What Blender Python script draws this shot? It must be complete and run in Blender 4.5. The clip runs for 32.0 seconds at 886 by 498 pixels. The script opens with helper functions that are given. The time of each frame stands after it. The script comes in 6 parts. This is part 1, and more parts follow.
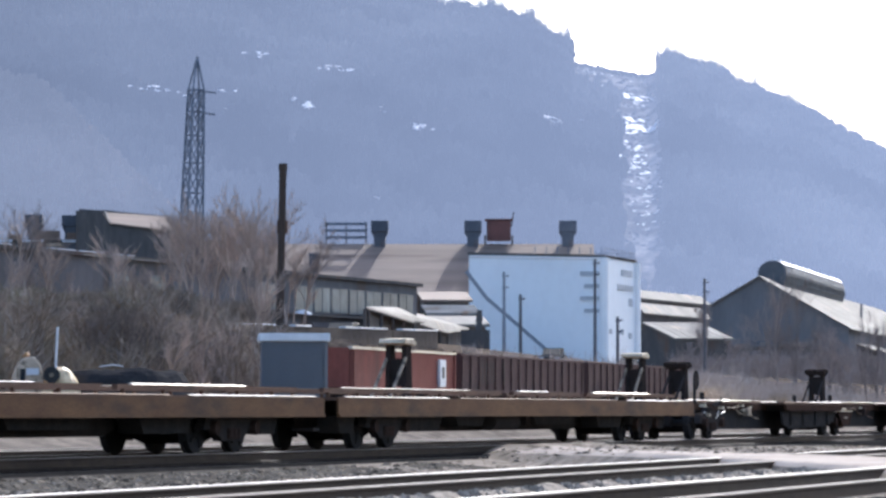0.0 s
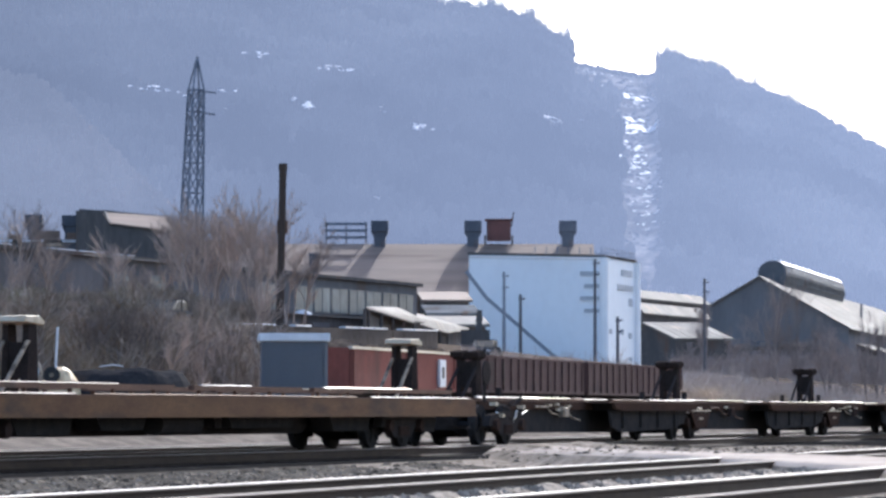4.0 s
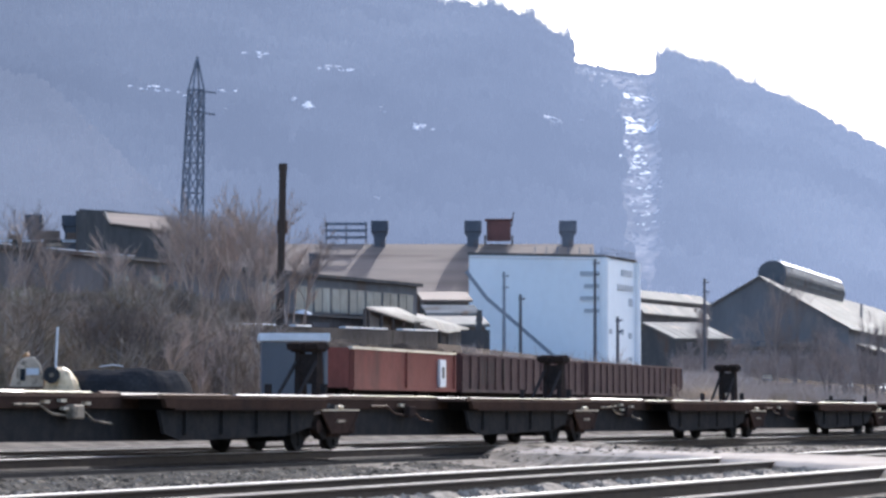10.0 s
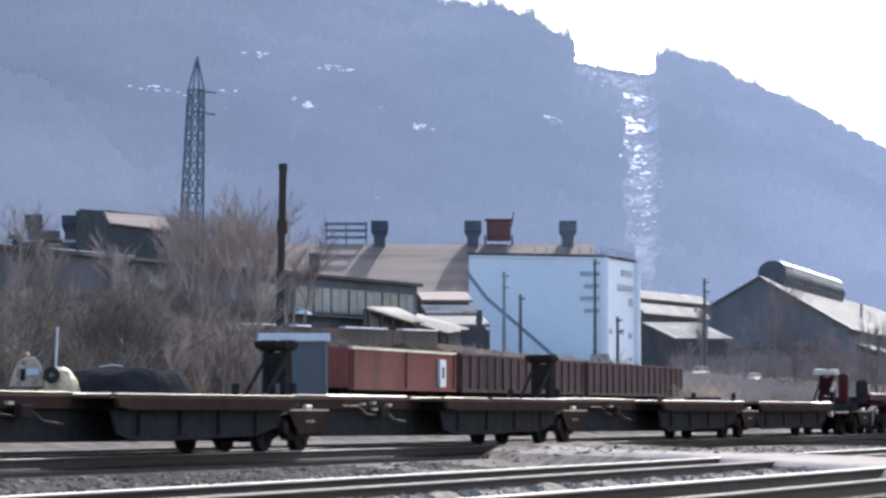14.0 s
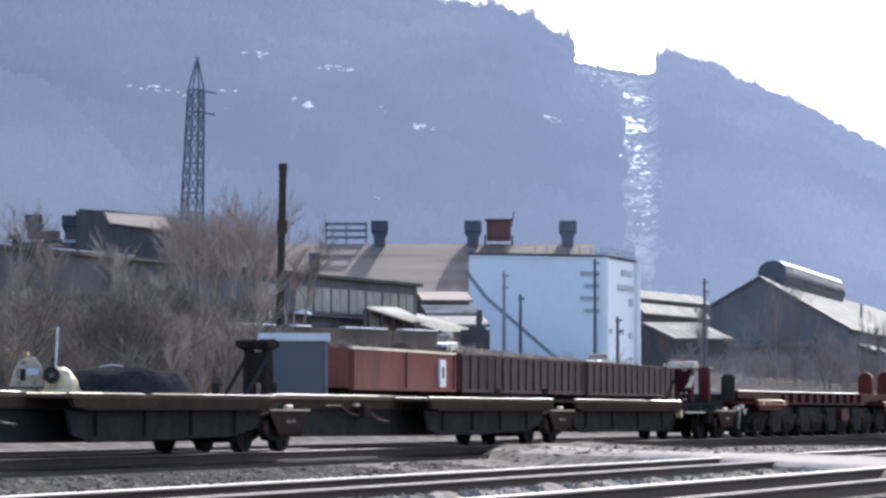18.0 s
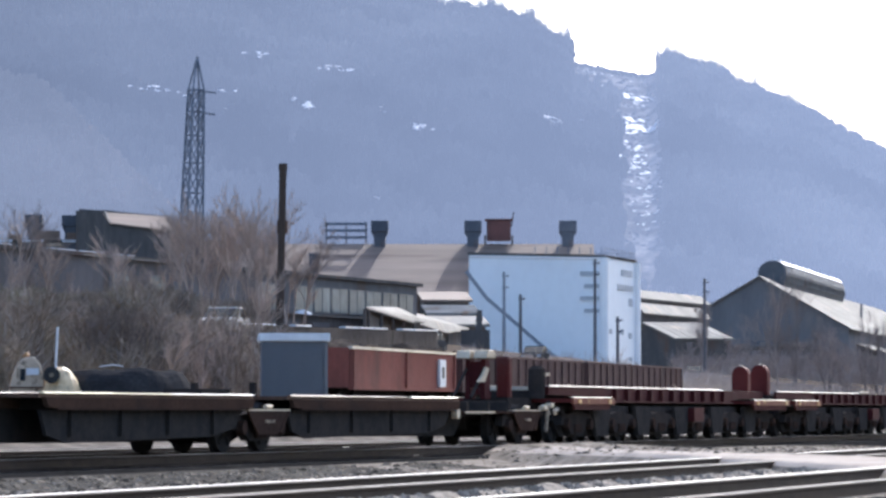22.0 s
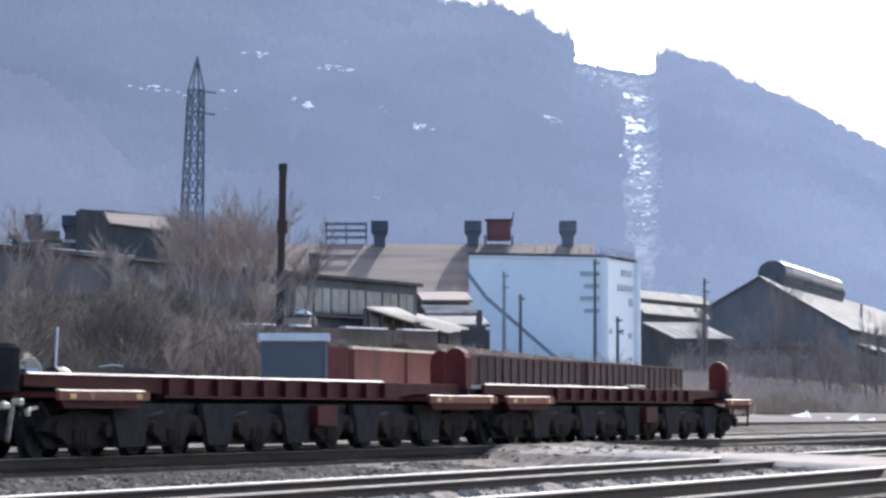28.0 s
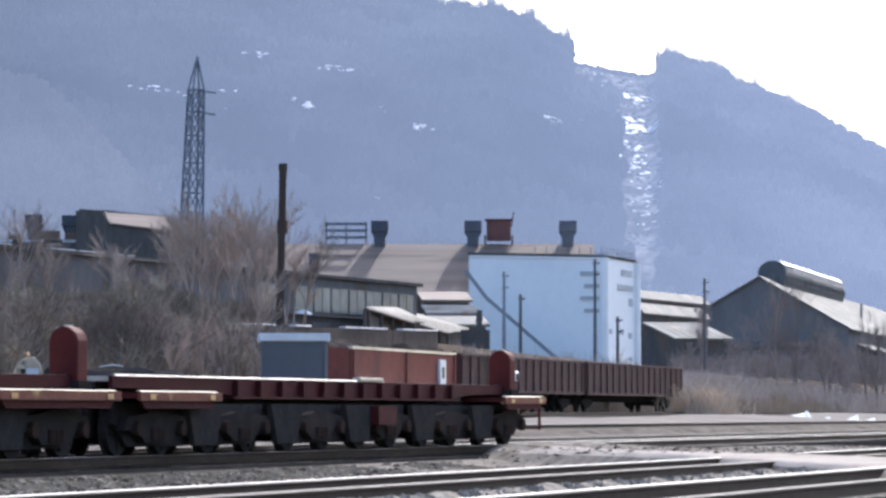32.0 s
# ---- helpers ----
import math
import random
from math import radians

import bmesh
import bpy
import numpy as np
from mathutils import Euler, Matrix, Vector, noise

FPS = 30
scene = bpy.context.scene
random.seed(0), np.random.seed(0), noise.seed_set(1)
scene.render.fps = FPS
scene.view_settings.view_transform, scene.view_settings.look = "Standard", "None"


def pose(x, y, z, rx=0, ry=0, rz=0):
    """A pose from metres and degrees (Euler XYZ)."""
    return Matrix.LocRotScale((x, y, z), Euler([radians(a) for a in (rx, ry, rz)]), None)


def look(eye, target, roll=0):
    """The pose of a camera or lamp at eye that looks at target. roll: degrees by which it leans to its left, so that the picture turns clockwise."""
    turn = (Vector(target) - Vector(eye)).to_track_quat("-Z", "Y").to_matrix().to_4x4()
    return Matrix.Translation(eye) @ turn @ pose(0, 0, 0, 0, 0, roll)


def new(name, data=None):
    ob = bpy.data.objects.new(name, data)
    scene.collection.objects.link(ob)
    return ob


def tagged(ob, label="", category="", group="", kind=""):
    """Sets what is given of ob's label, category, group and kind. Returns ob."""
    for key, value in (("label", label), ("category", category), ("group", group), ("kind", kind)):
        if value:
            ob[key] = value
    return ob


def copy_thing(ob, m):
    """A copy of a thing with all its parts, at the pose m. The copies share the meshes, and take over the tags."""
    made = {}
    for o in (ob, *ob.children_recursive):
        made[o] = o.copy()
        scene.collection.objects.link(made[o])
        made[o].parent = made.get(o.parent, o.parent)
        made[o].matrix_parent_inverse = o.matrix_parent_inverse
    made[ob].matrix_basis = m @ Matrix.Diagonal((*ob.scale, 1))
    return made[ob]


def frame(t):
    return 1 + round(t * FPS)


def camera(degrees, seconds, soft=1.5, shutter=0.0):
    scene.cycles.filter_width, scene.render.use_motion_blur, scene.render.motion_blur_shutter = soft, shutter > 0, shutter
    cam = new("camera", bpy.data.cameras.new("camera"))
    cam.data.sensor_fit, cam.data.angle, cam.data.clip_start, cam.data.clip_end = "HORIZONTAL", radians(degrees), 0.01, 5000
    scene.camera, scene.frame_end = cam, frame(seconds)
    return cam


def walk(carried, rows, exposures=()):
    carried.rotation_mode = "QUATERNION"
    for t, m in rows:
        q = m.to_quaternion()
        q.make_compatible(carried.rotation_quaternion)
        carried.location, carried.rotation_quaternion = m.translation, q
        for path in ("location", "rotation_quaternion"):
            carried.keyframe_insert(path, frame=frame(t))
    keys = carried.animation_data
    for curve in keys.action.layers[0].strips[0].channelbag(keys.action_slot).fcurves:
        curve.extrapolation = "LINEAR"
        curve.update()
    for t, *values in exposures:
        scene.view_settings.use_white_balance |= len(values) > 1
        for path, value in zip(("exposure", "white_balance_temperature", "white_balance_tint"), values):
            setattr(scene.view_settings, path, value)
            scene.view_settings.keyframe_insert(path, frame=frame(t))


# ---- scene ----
# The camera stands still on a tripod beside the yard, looking along the valley.
THETA = radians(18.43)              # bearing of the tracks, clockwise from +y
TD = Vector((math.sin(THETA), math.cos(THETA), 0))      # along the tracks, away from the camera
TN = Vector((-math.cos(THETA), math.sin(THETA), 0))     # across them, away from the camera
RAIL = 0.38                                  # height of the rail tops in the yard
EYE = (0.0, 0.0, RAIL + 0.68)
cam = camera(14.41, 32.0, soft=2.8)
HELD = pose(*EYE, 90 + 2.669, 0, 0)
walk(cam, [(0.0, HELD), (32.0, HELD)], exposures=[(0.0, 1.13, 5800, 11), (32.0, 1.13, 5800, 11)])

# ---- light: clear early-spring sky, sun high to the right beyond the yard ----
SUN_EL, SUN_AZ = radians(35.5), radians(17)
world = bpy.data.worlds.new("world")
scene.world = world
world.use_nodes = True
wn = world.node_tree.nodes
sky = wn.new("ShaderNodeTexSky")
sky.sky_type = "NISHITA"
sky.sun_disc = False
sky.sun_elevation, sky.sun_rotation = SUN_EL, SUN_AZ
sky.air_density, sky.dust_density, sky.ozone_density = 1.0, 3.0, 1.2
wn["Background"].inputs["Strength"].default_value = 0.15
world.node_tree.links.new(sky.outputs[0], wn["Background"].inputs["Color"])
sun = new("sun", bpy.data.lights.new("sun", "SUN"))
sun.data.energy, sun.data.angle, sun.data.color = 2.7, radians(0.55), (1.0, 0.95, 0.87)
to_sun = Vector((math.sin(SUN_AZ) * math.cos(SUN_EL), math.cos(SUN_AZ) * math.cos(SUN_EL), math.sin(SUN_EL)))
sun.matrix_world = look((0, 0, 80), Vector((0, 0, 80)) - to_sun)


# ---- materials ----
def mat(name, c1, c2, rough=0.8, metal=0.0, scale=4.0, fine=40.0, bump=0.2, mix=(0.35, 0.65), stretch=(1, 1, 1),
        stain=None, stain_scale=1.0, stain_at=(0.55, 0.7), glow=None, spread=0.0, island=0.0, grit=0.55):
    """Two colours mixed by noise, a finer grain, an optional stain, and bump."""
    m = bpy.data.materials.new(name)
    m.use_nodes = True
    nt = m.node_tree
    n, l = nt.nodes, nt.links
    b = n["Principled BSDF"]
    tc = n.new("ShaderNodeTexCoord")
    mp = n.new("ShaderNodeMapping")
    mp.inputs["Scale"].default_value = stretch
    l.new(tc.outputs["Object"], mp.inputs["Vector"])

    def noise_at(s, detail=6):
        t = n.new("ShaderNodeTexNoise")
        t.inputs["Scale"].default_value = s
        t.inputs["Detail"].default_value = detail
        t.inputs["Roughness"].default_value = 0.62
        l.new(mp.outputs[0], t.inputs["Vector"])
        return t.outputs["Fac"]

    def ramp(fac, lo, hi):
        r = n.new("ShaderNodeMapRange")
        r.inputs["From Min"].default_value, r.inputs["From Max"].default_value = lo, hi
        l.new(fac, r.inputs["Value"])
        return r.outputs[0]

    def blend(fac, a, bb):
        x = n.new("ShaderNodeMix")
        x.data_type = "RGBA"
        l.new(fac, x.inputs["Factor"])
        for sock, v in ((x.inputs["A"], a), (x.inputs["B"], bb)):
            if isinstance(v, tuple):
                sock.default_value = (*v, 1)
            else:
                l.new(v, sock)
        return x.outputs["Result"]

    col = blend(ramp(noise_at(scale), *mix), c1, c2)
    grain = noise_at(fine, 3)
    dark = tuple(v * 0.72 for v in c1)
    g = n.new("ShaderNodeMath")
    g.operation = "MULTIPLY"
    g.inputs[1].default_value = grit
    l.new(ramp(grain, 0.42, 0.68), g.inputs[0])
    col = blend(g.outputs[0], col, dark)
    if stain:
        col = blend(ramp(noise_at(stain_scale, 8), *stain_at), col, stain)
    if spread or island:
        oi = n.new("ShaderNodeObjectInfo" if spread else "ShaderNodeNewGeometry")
        spread = spread or island
        hv = n.new("ShaderNodeHueSaturation")
        mr = n.new("ShaderNodeMapRange")
        mr.inputs["To Min"].default_value, mr.inputs["To Max"].default_value = 1 - spread, 1 + spread
        l.new(oi.outputs["Random Per Island" if island else "Random"], mr.inputs["Value"])
        l.new(mr.outputs[0], hv.inputs["Value"])
        l.new(col, hv.inputs["Color"])
        col = hv.outputs[0]
    l.new(col, b.inputs["Base Color"])
    b.inputs["Roughness"].default_value = rough
    b.inputs["Specular IOR Level"].default_value = 0.5 if rough < 0.6 or metal > 0.3 else (0.0 if rough > 0.9 else 0.15)
    b.inputs["Metallic"].default_value = metal
    if bump:
        bp = n.new("ShaderNodeBump")
        bp.inputs["Strength"].default_value = bump
        bp.inputs["Distance"].default_value = 0.02
        l.new(grain, bp.inputs["Height"])
        l.new(bp.outputs[0], b.inputs["Normal"])
    # emission imitating haze, stronger towards the sun's side
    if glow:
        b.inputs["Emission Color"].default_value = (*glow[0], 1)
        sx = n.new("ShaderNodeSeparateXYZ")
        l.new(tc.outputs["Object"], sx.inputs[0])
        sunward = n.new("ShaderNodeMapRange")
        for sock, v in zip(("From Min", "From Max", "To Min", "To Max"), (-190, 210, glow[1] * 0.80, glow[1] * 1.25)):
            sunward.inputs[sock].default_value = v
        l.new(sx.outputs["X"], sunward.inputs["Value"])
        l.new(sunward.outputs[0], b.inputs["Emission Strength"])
    return m


M = {}
M["ballast"] = mat("ballast", (0.105, 0.096, 0.084), (0.063, 0.058, 0.051), 0.95, scale=0.6, fine=14, bump=0.9, stain=(0.055, 0.05, 0.045), stain_scale=0.35)
M["worn_ballast"] = mat("worn_ballast", (0.085, 0.074, 0.064), (0.05, 0.044, 0.039), 0.95, scale=1.1, fine=14, bump=0.9)
M["dark_ballast"] = mat("dark_ballast", (0.024, 0.023, 0.023), (0.016, 0.0155, 0.0155), 0.95, scale=1.1, fine=14, bump=0.9)
M["yellow_rub"] = mat("yellow_rub", (0.42, 0.37, 0.20), (0.30, 0.25, 0.14), 0.6, scale=0.8, fine=8, stain=(0.16, 0.11, 0.07), stain_scale=0.6)
M["rail_dull"] = mat("rail_dull", (0.13, 0.11, 0.10), (0.19, 0.165, 0.15), 0.7, 0.2, scale=2, fine=30, bump=0.05)
# worn edges, coloured pale enough to imitate sun glints on the decks
M["worn_glint_edge"] = mat("worn_glint_edge", (0.54, 0.48, 0.435), (0.35, 0.295, 0.25), 0.6, scale=0.5, fine=6, stain=(0.12, 0.075, 0.055), stain_scale=0.35, stain_at=(0.44, 0.56))
M["barrel"] = mat("barrel", (0.13, 0.137, 0.15), (0.10, 0.107, 0.117), 0.8, 0.0, scale=0.1, fine=1)
M["stone"] = mat("stone", (0.235, 0.198, 0.155), (0.12, 0.102, 0.08), 0.95, scale=1.7, fine=20, bump=0.3, island=0.7)
M["amber"] = mat("amber", (0.55, 0.30, 0.09), (0.42, 0.22, 0.08), 0.5, scale=3, fine=20, stain=(0.3, 0.16, 0.1), stain_scale=4)
M["gravel"] = mat("gravel", (0.30, 0.262, 0.222), (0.165, 0.145, 0.123), 0.95, scale=2.2, fine=11, bump=0.9, mix=(0.4, 0.6), stain=(0.11, 0.097, 0.083), stain_scale=0.9, stain_at=(0.58, 0.68), grit=0.8)
M["yard_gravel"] = mat("yard_gravel", (0.21, 0.182, 0.155), (0.12, 0.104, 0.089), 0.95, scale=1.6, fine=11, bump=0.9, mix=(0.4, 0.6), stain=(0.085, 0.074, 0.064), stain_scale=0.7, stain_at=(0.54, 0.66), grit=0.8)
M["pale_gravel"] = mat("pale_gravel", (0.35, 0.308, 0.258), (0.15, 0.133, 0.112), 0.95, scale=6, fine=20, bump=0.8, mix=(0.42, 0.58), grit=0.6)
M["old_steel"] = mat("old_steel", (0.028, 0.024, 0.023), (0.046, 0.036, 0.032), 0.92, scale=3, fine=20)
M["rail"] = mat("rail", (0.035, 0.025, 0.02), (0.055, 0.038, 0.028), 0.8, 0.1, scale=3, fine=60)
M["dust"] = mat("dust", (0.30, 0.265, 0.235), (0.22, 0.195, 0.175), 0.95, scale=0.15, fine=2.5, bump=0.4, stain=(0.14, 0.12, 0.105), stain_scale=0.08)
M["rail_head"] = mat("rail_head", (0.5, 0.49, 0.48), (0.3, 0.29, 0.28), 0.38, 1.0, scale=2, fine=30, bump=0.1)
M["tie"] = mat("tie", (0.045, 0.037, 0.031), (0.085, 0.072, 0.06), 0.9, scale=3, fine=30, stretch=(1, 6, 1), spread=0.3)
M["pad"] = mat("pad", (0.48, 0.418, 0.36), (0.38, 0.33, 0.287), 0.92, scale=0.5, fine=9, bump=0.6, stain=(0.28, 0.24, 0.208), stain_scale=0.7, stain_at=(0.55, 0.72))
M["concrete"] = mat("concrete", (0.125, 0.109, 0.098), (0.088, 0.076, 0.068), 0.94, scale=1.5, fine=25, stain=(0.07, 0.058, 0.05), stain_scale=0.8)
M["asphalt"] = mat("asphalt", (0.055, 0.054, 0.053), (0.08, 0.078, 0.075), 0.9, scale=0.5, fine=20)
M["soil"] = mat("soil", (0.095, 0.078, 0.064), (0.14, 0.113, 0.092), 0.95, scale=0.12, fine=1.5, bump=0.6, stain=(0.075, 0.062, 0.048), stain_scale=0.05)
M["rust_paint"] = mat("rust_paint", (0.088, 0.043, 0.023), (0.15, 0.079, 0.036), 0.8, scale=0.9, fine=12, stain=(0.05, 0.032, 0.024), stain_scale=0.4, stain_at=(0.5, 0.64), stretch=(1, 1, 3))
M["pale_deck"] = mat("pale_deck", (0.58, 0.54, 0.46), (0.40, 0.35, 0.28), 0.45, 0.3, scale=1.1, fine=16, stain=(0.22, 0.15, 0.1), stain_scale=0.6)
M["dark_steel"] = mat("dark_steel", (0.034, 0.031, 0.0305), (0.052, 0.044, 0.04), 0.95, 0.0, scale=2.2, fine=26)
M["brown_steel"] = mat("brown_steel", (0.10, 0.058, 0.042), (0.16, 0.09, 0.06), 0.72, 0.1, scale=1.2, fine=16, stain=(0.05, 0.036, 0.03), stain_scale=0.6)
M["dark_brown"] = mat("dark_brown", (0.040, 0.029, 0.025), (0.064, 0.041, 0.033), 0.92, 0.0, scale=1.2, fine=16, stain=(0.036, 0.03, 0.028), stain_scale=0.6)
M["channel"] = mat("channel", (0.050, 0.033, 0.027), (0.074, 0.046, 0.034), 0.93, 0.0, scale=1.2, fine=16, stain=(0.033, 0.026, 0.024), stain_scale=0.6)
M["red_paint"] = mat("red_paint", (0.082, 0.015, 0.0145), (0.108, 0.022, 0.019), 0.78, scale=1.4, fine=18, stain=(0.075, 0.033, 0.028), stain_scale=0.7)
M["dark_red"] = mat("dark_red", (0.048, 0.0095, 0.011), (0.074, 0.0155, 0.0155), 0.85, scale=1.4, fine=18, stain=(0.045, 0.02, 0.019), stain_scale=0.7)
M["yellow_edge"] = mat("yellow_edge", (0.15, 0.045, 0.035), (0.21, 0.085, 0.05), 0.7, scale=1.2, fine=20, stain=(0.40, 0.24, 0.11), stain_scale=1.3, stain_at=(0.56, 0.64))
M["hitch_top"] = mat("hitch_top", (0.60, 0.52, 0.39), (0.45, 0.36, 0.25), 0.6, 0.0, scale=4, fine=30, stain=(0.25, 0.17, 0.1), stain_scale=3)
M["bare_steel"] = mat("bare_steel", (0.7, 0.69, 0.66), (0.5, 0.47, 0.43), 0.35, 0.8, scale=5, fine=30)
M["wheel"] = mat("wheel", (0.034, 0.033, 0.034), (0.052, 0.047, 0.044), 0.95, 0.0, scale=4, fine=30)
M["white_wall"] = mat("white_wall", (0.89, 0.915, 0.945), (0.85, 0.88, 0.915), 0.7, scale=0.06, fine=1.2, bump=0.1, stretch=(1, 1, 0.6), stain=(0.78, 0.80, 0.835), stain_scale=0.1, stain_at=(0.52, 0.75), grit=0.12)
# whiter than the wall, to make the trims look sunlit
M["lit_trim"] = mat("lit_trim", (0.95, 0.95, 0.95), (0.91, 0.91, 0.92), 0.6, scale=0.2, fine=2, bump=0.05, grit=0.1)
M["mill_roof"] = mat("mill_roof", (0.29, 0.225, 0.185), (0.205, 0.15, 0.12), 0.78, scale=0.25, fine=1.6, stretch=(0.12, 1.2, 1.2), stain=(0.12, 0.08, 0.065), stain_scale=0.3)
M["pale_roof"] = mat("pale_roof", (0.235, 0.22, 0.20), (0.17, 0.155, 0.135), 0.8, scale=0.12, fine=0.9, stain=(0.33, 0.27, 0.21), stain_scale=0.2)
M["grey_clad"] = mat("grey_clad", (0.20, 0.205, 0.21), (0.14, 0.145, 0.15), 0.94, scale=0.15, fine=1.4, stretch=(2, 2, 0.5), stain=(0.11, 0.085, 0.07), stain_scale=0.2)
M["dark_clad"] = mat("dark_clad", (0.10, 0.095, 0.095), (0.145, 0.13, 0.12), 0.94, scale=0.2, fine=1.5, stretch=(2, 2, 0.5), stain=(0.16, 0.10, 0.075), stain_scale=0.15)
# cladding lightened in place of haze before the gabled hall
M["gable_clad"] = mat("gable_clad", (0.20, 0.20, 0.21), (0.155, 0.155, 0.162), 0.94, scale=0.08, fine=0.8, stretch=(2, 2, 0.5), stain=(0.25, 0.215, 0.195), stain_scale=0.06)
M["dull_glass"] = mat("dull_glass", (0.125, 0.155, 0.165), (0.06, 0.077, 0.088), 0.5, scale=0.5, fine=3, bump=0.05, spread=0.45)
M["shed_blue"] = mat("shed_blue", (0.125, 0.133, 0.15), (0.108, 0.116, 0.132), 0.6, 0.1, scale=1, fine=18, stretch=(1, 1, 0.4), grit=0.25)
M["shed_roof"] = mat("shed_roof", (0.72, 0.74, 0.78), (0.6, 0.62, 0.66), 0.5, scale=2, fine=20)
M["wood_pole"] = mat("wood_pole", (0.062, 0.048, 0.042), (0.095, 0.072, 0.06), 0.93, scale=2, fine=20, stretch=(3, 3, 0.3))
# far poles and pylon steel: blue-grey haze mixed into the base colours
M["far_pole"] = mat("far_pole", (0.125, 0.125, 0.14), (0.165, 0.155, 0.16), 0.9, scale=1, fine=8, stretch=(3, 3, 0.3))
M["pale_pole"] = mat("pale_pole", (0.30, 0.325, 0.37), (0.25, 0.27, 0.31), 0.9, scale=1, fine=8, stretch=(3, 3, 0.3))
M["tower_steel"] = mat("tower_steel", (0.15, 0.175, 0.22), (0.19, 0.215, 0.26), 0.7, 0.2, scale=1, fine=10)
M["twig"] = mat("twig", (0.285, 0.23, 0.197), (0.43, 0.346, 0.298), 0.95, scale=0.3, fine=4, bump=0.0, spread=0.3)
M["dark_twig"] = mat("dark_twig", (0.13, 0.107, 0.096), (0.20, 0.165, 0.145), 0.95, scale=0.3, fine=4, bump=0.0, spread=0.25)
M["pale_twig"] = mat("pale_twig", (0.52, 0.46, 0.41), (0.42, 0.37, 0.33), 0.95, scale=0.3, fine=4, bump=0.0, spread=0.2)
M["brush"] = mat("brush", (0.12, 0.10, 0.087), (0.40, 0.328, 0.263), 0.95, scale=0.32, fine=1.6, bump=0.0, mix=(0.40, 0.62), stain=(0.225, 0.205, 0.14), stain_scale=0.09, stain_at=(0.55, 0.66))
M["hall_clad"] = mat("hall_clad", (0.168, 0.163, 0.168), (0.122, 0.117, 0.12), 0.94, scale=0.12, fine=1.2, stretch=(2, 2, 0.4), stain=(0.14, 0.11, 0.092), stain_scale=0.12)
# greyer than twig: haze over the distance put into the colour
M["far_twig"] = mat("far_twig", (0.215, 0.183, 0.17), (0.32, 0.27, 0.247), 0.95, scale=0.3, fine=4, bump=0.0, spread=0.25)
# paler than brush, to stand in for haze along the embankment
M["far_brush"] = mat("far_brush", (0.38, 0.32, 0.28), (0.55, 0.465, 0.41), 0.95, scale=0.05, fine=1, bump=0.0)
# bluish tint imitates haze in front of the roof vents
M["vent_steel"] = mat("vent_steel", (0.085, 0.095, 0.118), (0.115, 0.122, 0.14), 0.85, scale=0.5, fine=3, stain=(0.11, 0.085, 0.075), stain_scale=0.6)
M["dry_grass"] = mat("dry_grass", (0.36, 0.295, 0.23), (0.22, 0.178, 0.14), 0.95, scale=0.3, fine=3, bump=0.0)
M["straw"] = mat("straw", (0.62, 0.52, 0.41), (0.42, 0.35, 0.28), 0.95, scale=0.8, fine=3, bump=0.0)
M["red_gon"] = mat("red_gon", (0.20, 0.064, 0.05), (0.23, 0.08, 0.062), 0.9, scale=0.5, fine=8, stain=(0.12, 0.055, 0.045), stain_scale=0.4, stretch=(1, 1, 0.4))
M["gon_brown"] = mat("gon_brown", (0.080, 0.047, 0.044), (0.108, 0.066, 0.060), 0.9, scale=0.6, fine=8, stain=(0.05, 0.035, 0.034), stain_scale=0.5)
HAZE = ((0.352, 0.42, 0.60), 0.315)      # emission on the hills, in place of bright haze before them
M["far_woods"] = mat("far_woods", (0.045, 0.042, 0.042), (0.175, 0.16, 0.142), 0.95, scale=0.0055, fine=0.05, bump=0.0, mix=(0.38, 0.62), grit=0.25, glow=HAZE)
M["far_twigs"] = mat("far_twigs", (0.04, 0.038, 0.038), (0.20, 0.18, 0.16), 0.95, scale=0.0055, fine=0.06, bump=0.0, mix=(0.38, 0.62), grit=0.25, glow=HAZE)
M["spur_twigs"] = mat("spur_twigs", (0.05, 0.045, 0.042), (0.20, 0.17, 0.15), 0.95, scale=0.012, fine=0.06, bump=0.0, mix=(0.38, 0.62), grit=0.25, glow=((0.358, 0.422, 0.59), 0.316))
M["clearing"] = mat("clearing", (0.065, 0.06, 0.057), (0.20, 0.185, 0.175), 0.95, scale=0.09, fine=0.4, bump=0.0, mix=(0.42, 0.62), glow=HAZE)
M["car_silver"] = mat("car_silver", (0.30, 0.305, 0.315), (0.25, 0.255, 0.265), 0.5, 0.0, scale=1, fine=20, bump=0, grit=0.1)
M["coal"] = mat("coal", (0.03, 0.029, 0.031), (0.052, 0.05, 0.05), 0.95, scale=1.2, fine=9, bump=0.8)
M["grey_tan"] = mat("grey_tan", (0.40, 0.32, 0.235), (0.27, 0.215, 0.16), 0.8, scale=2.5, fine=14, stain=(0.11, 0.09, 0.07), stain_scale=3.5, stain_at=(0.5, 0.6))
M["roof_red"] = mat("roof_red", (0.125, 0.062, 0.058), (0.085, 0.045, 0.043), 0.85, scale=0.6, fine=5)
# light grey on the far wall's fittings, haze put into the colour
M["vent_grey"] = mat("vent_grey", (0.5, 0.53, 0.57), (0.42, 0.45, 0.49), 0.7, scale=0.5, fine=4)
# cab and hood colours lightened so that shaded faces look sunlit
M["cab_tan"] = mat("cab_tan", (0.60, 0.48, 0.36), (0.44, 0.35, 0.26), 0.7, scale=2.5, fine=14, stain=(0.2, 0.16, 0.12), stain_scale=3.5, stain_at=(0.56, 0.64))
M["tan_paint"] = mat("tan_paint", (0.84, 0.64, 0.38), (0.68, 0.48, 0.26), 0.5, scale=2.2, fine=12, stain=(0.30, 0.2, 0.12), stain_scale=2.5)
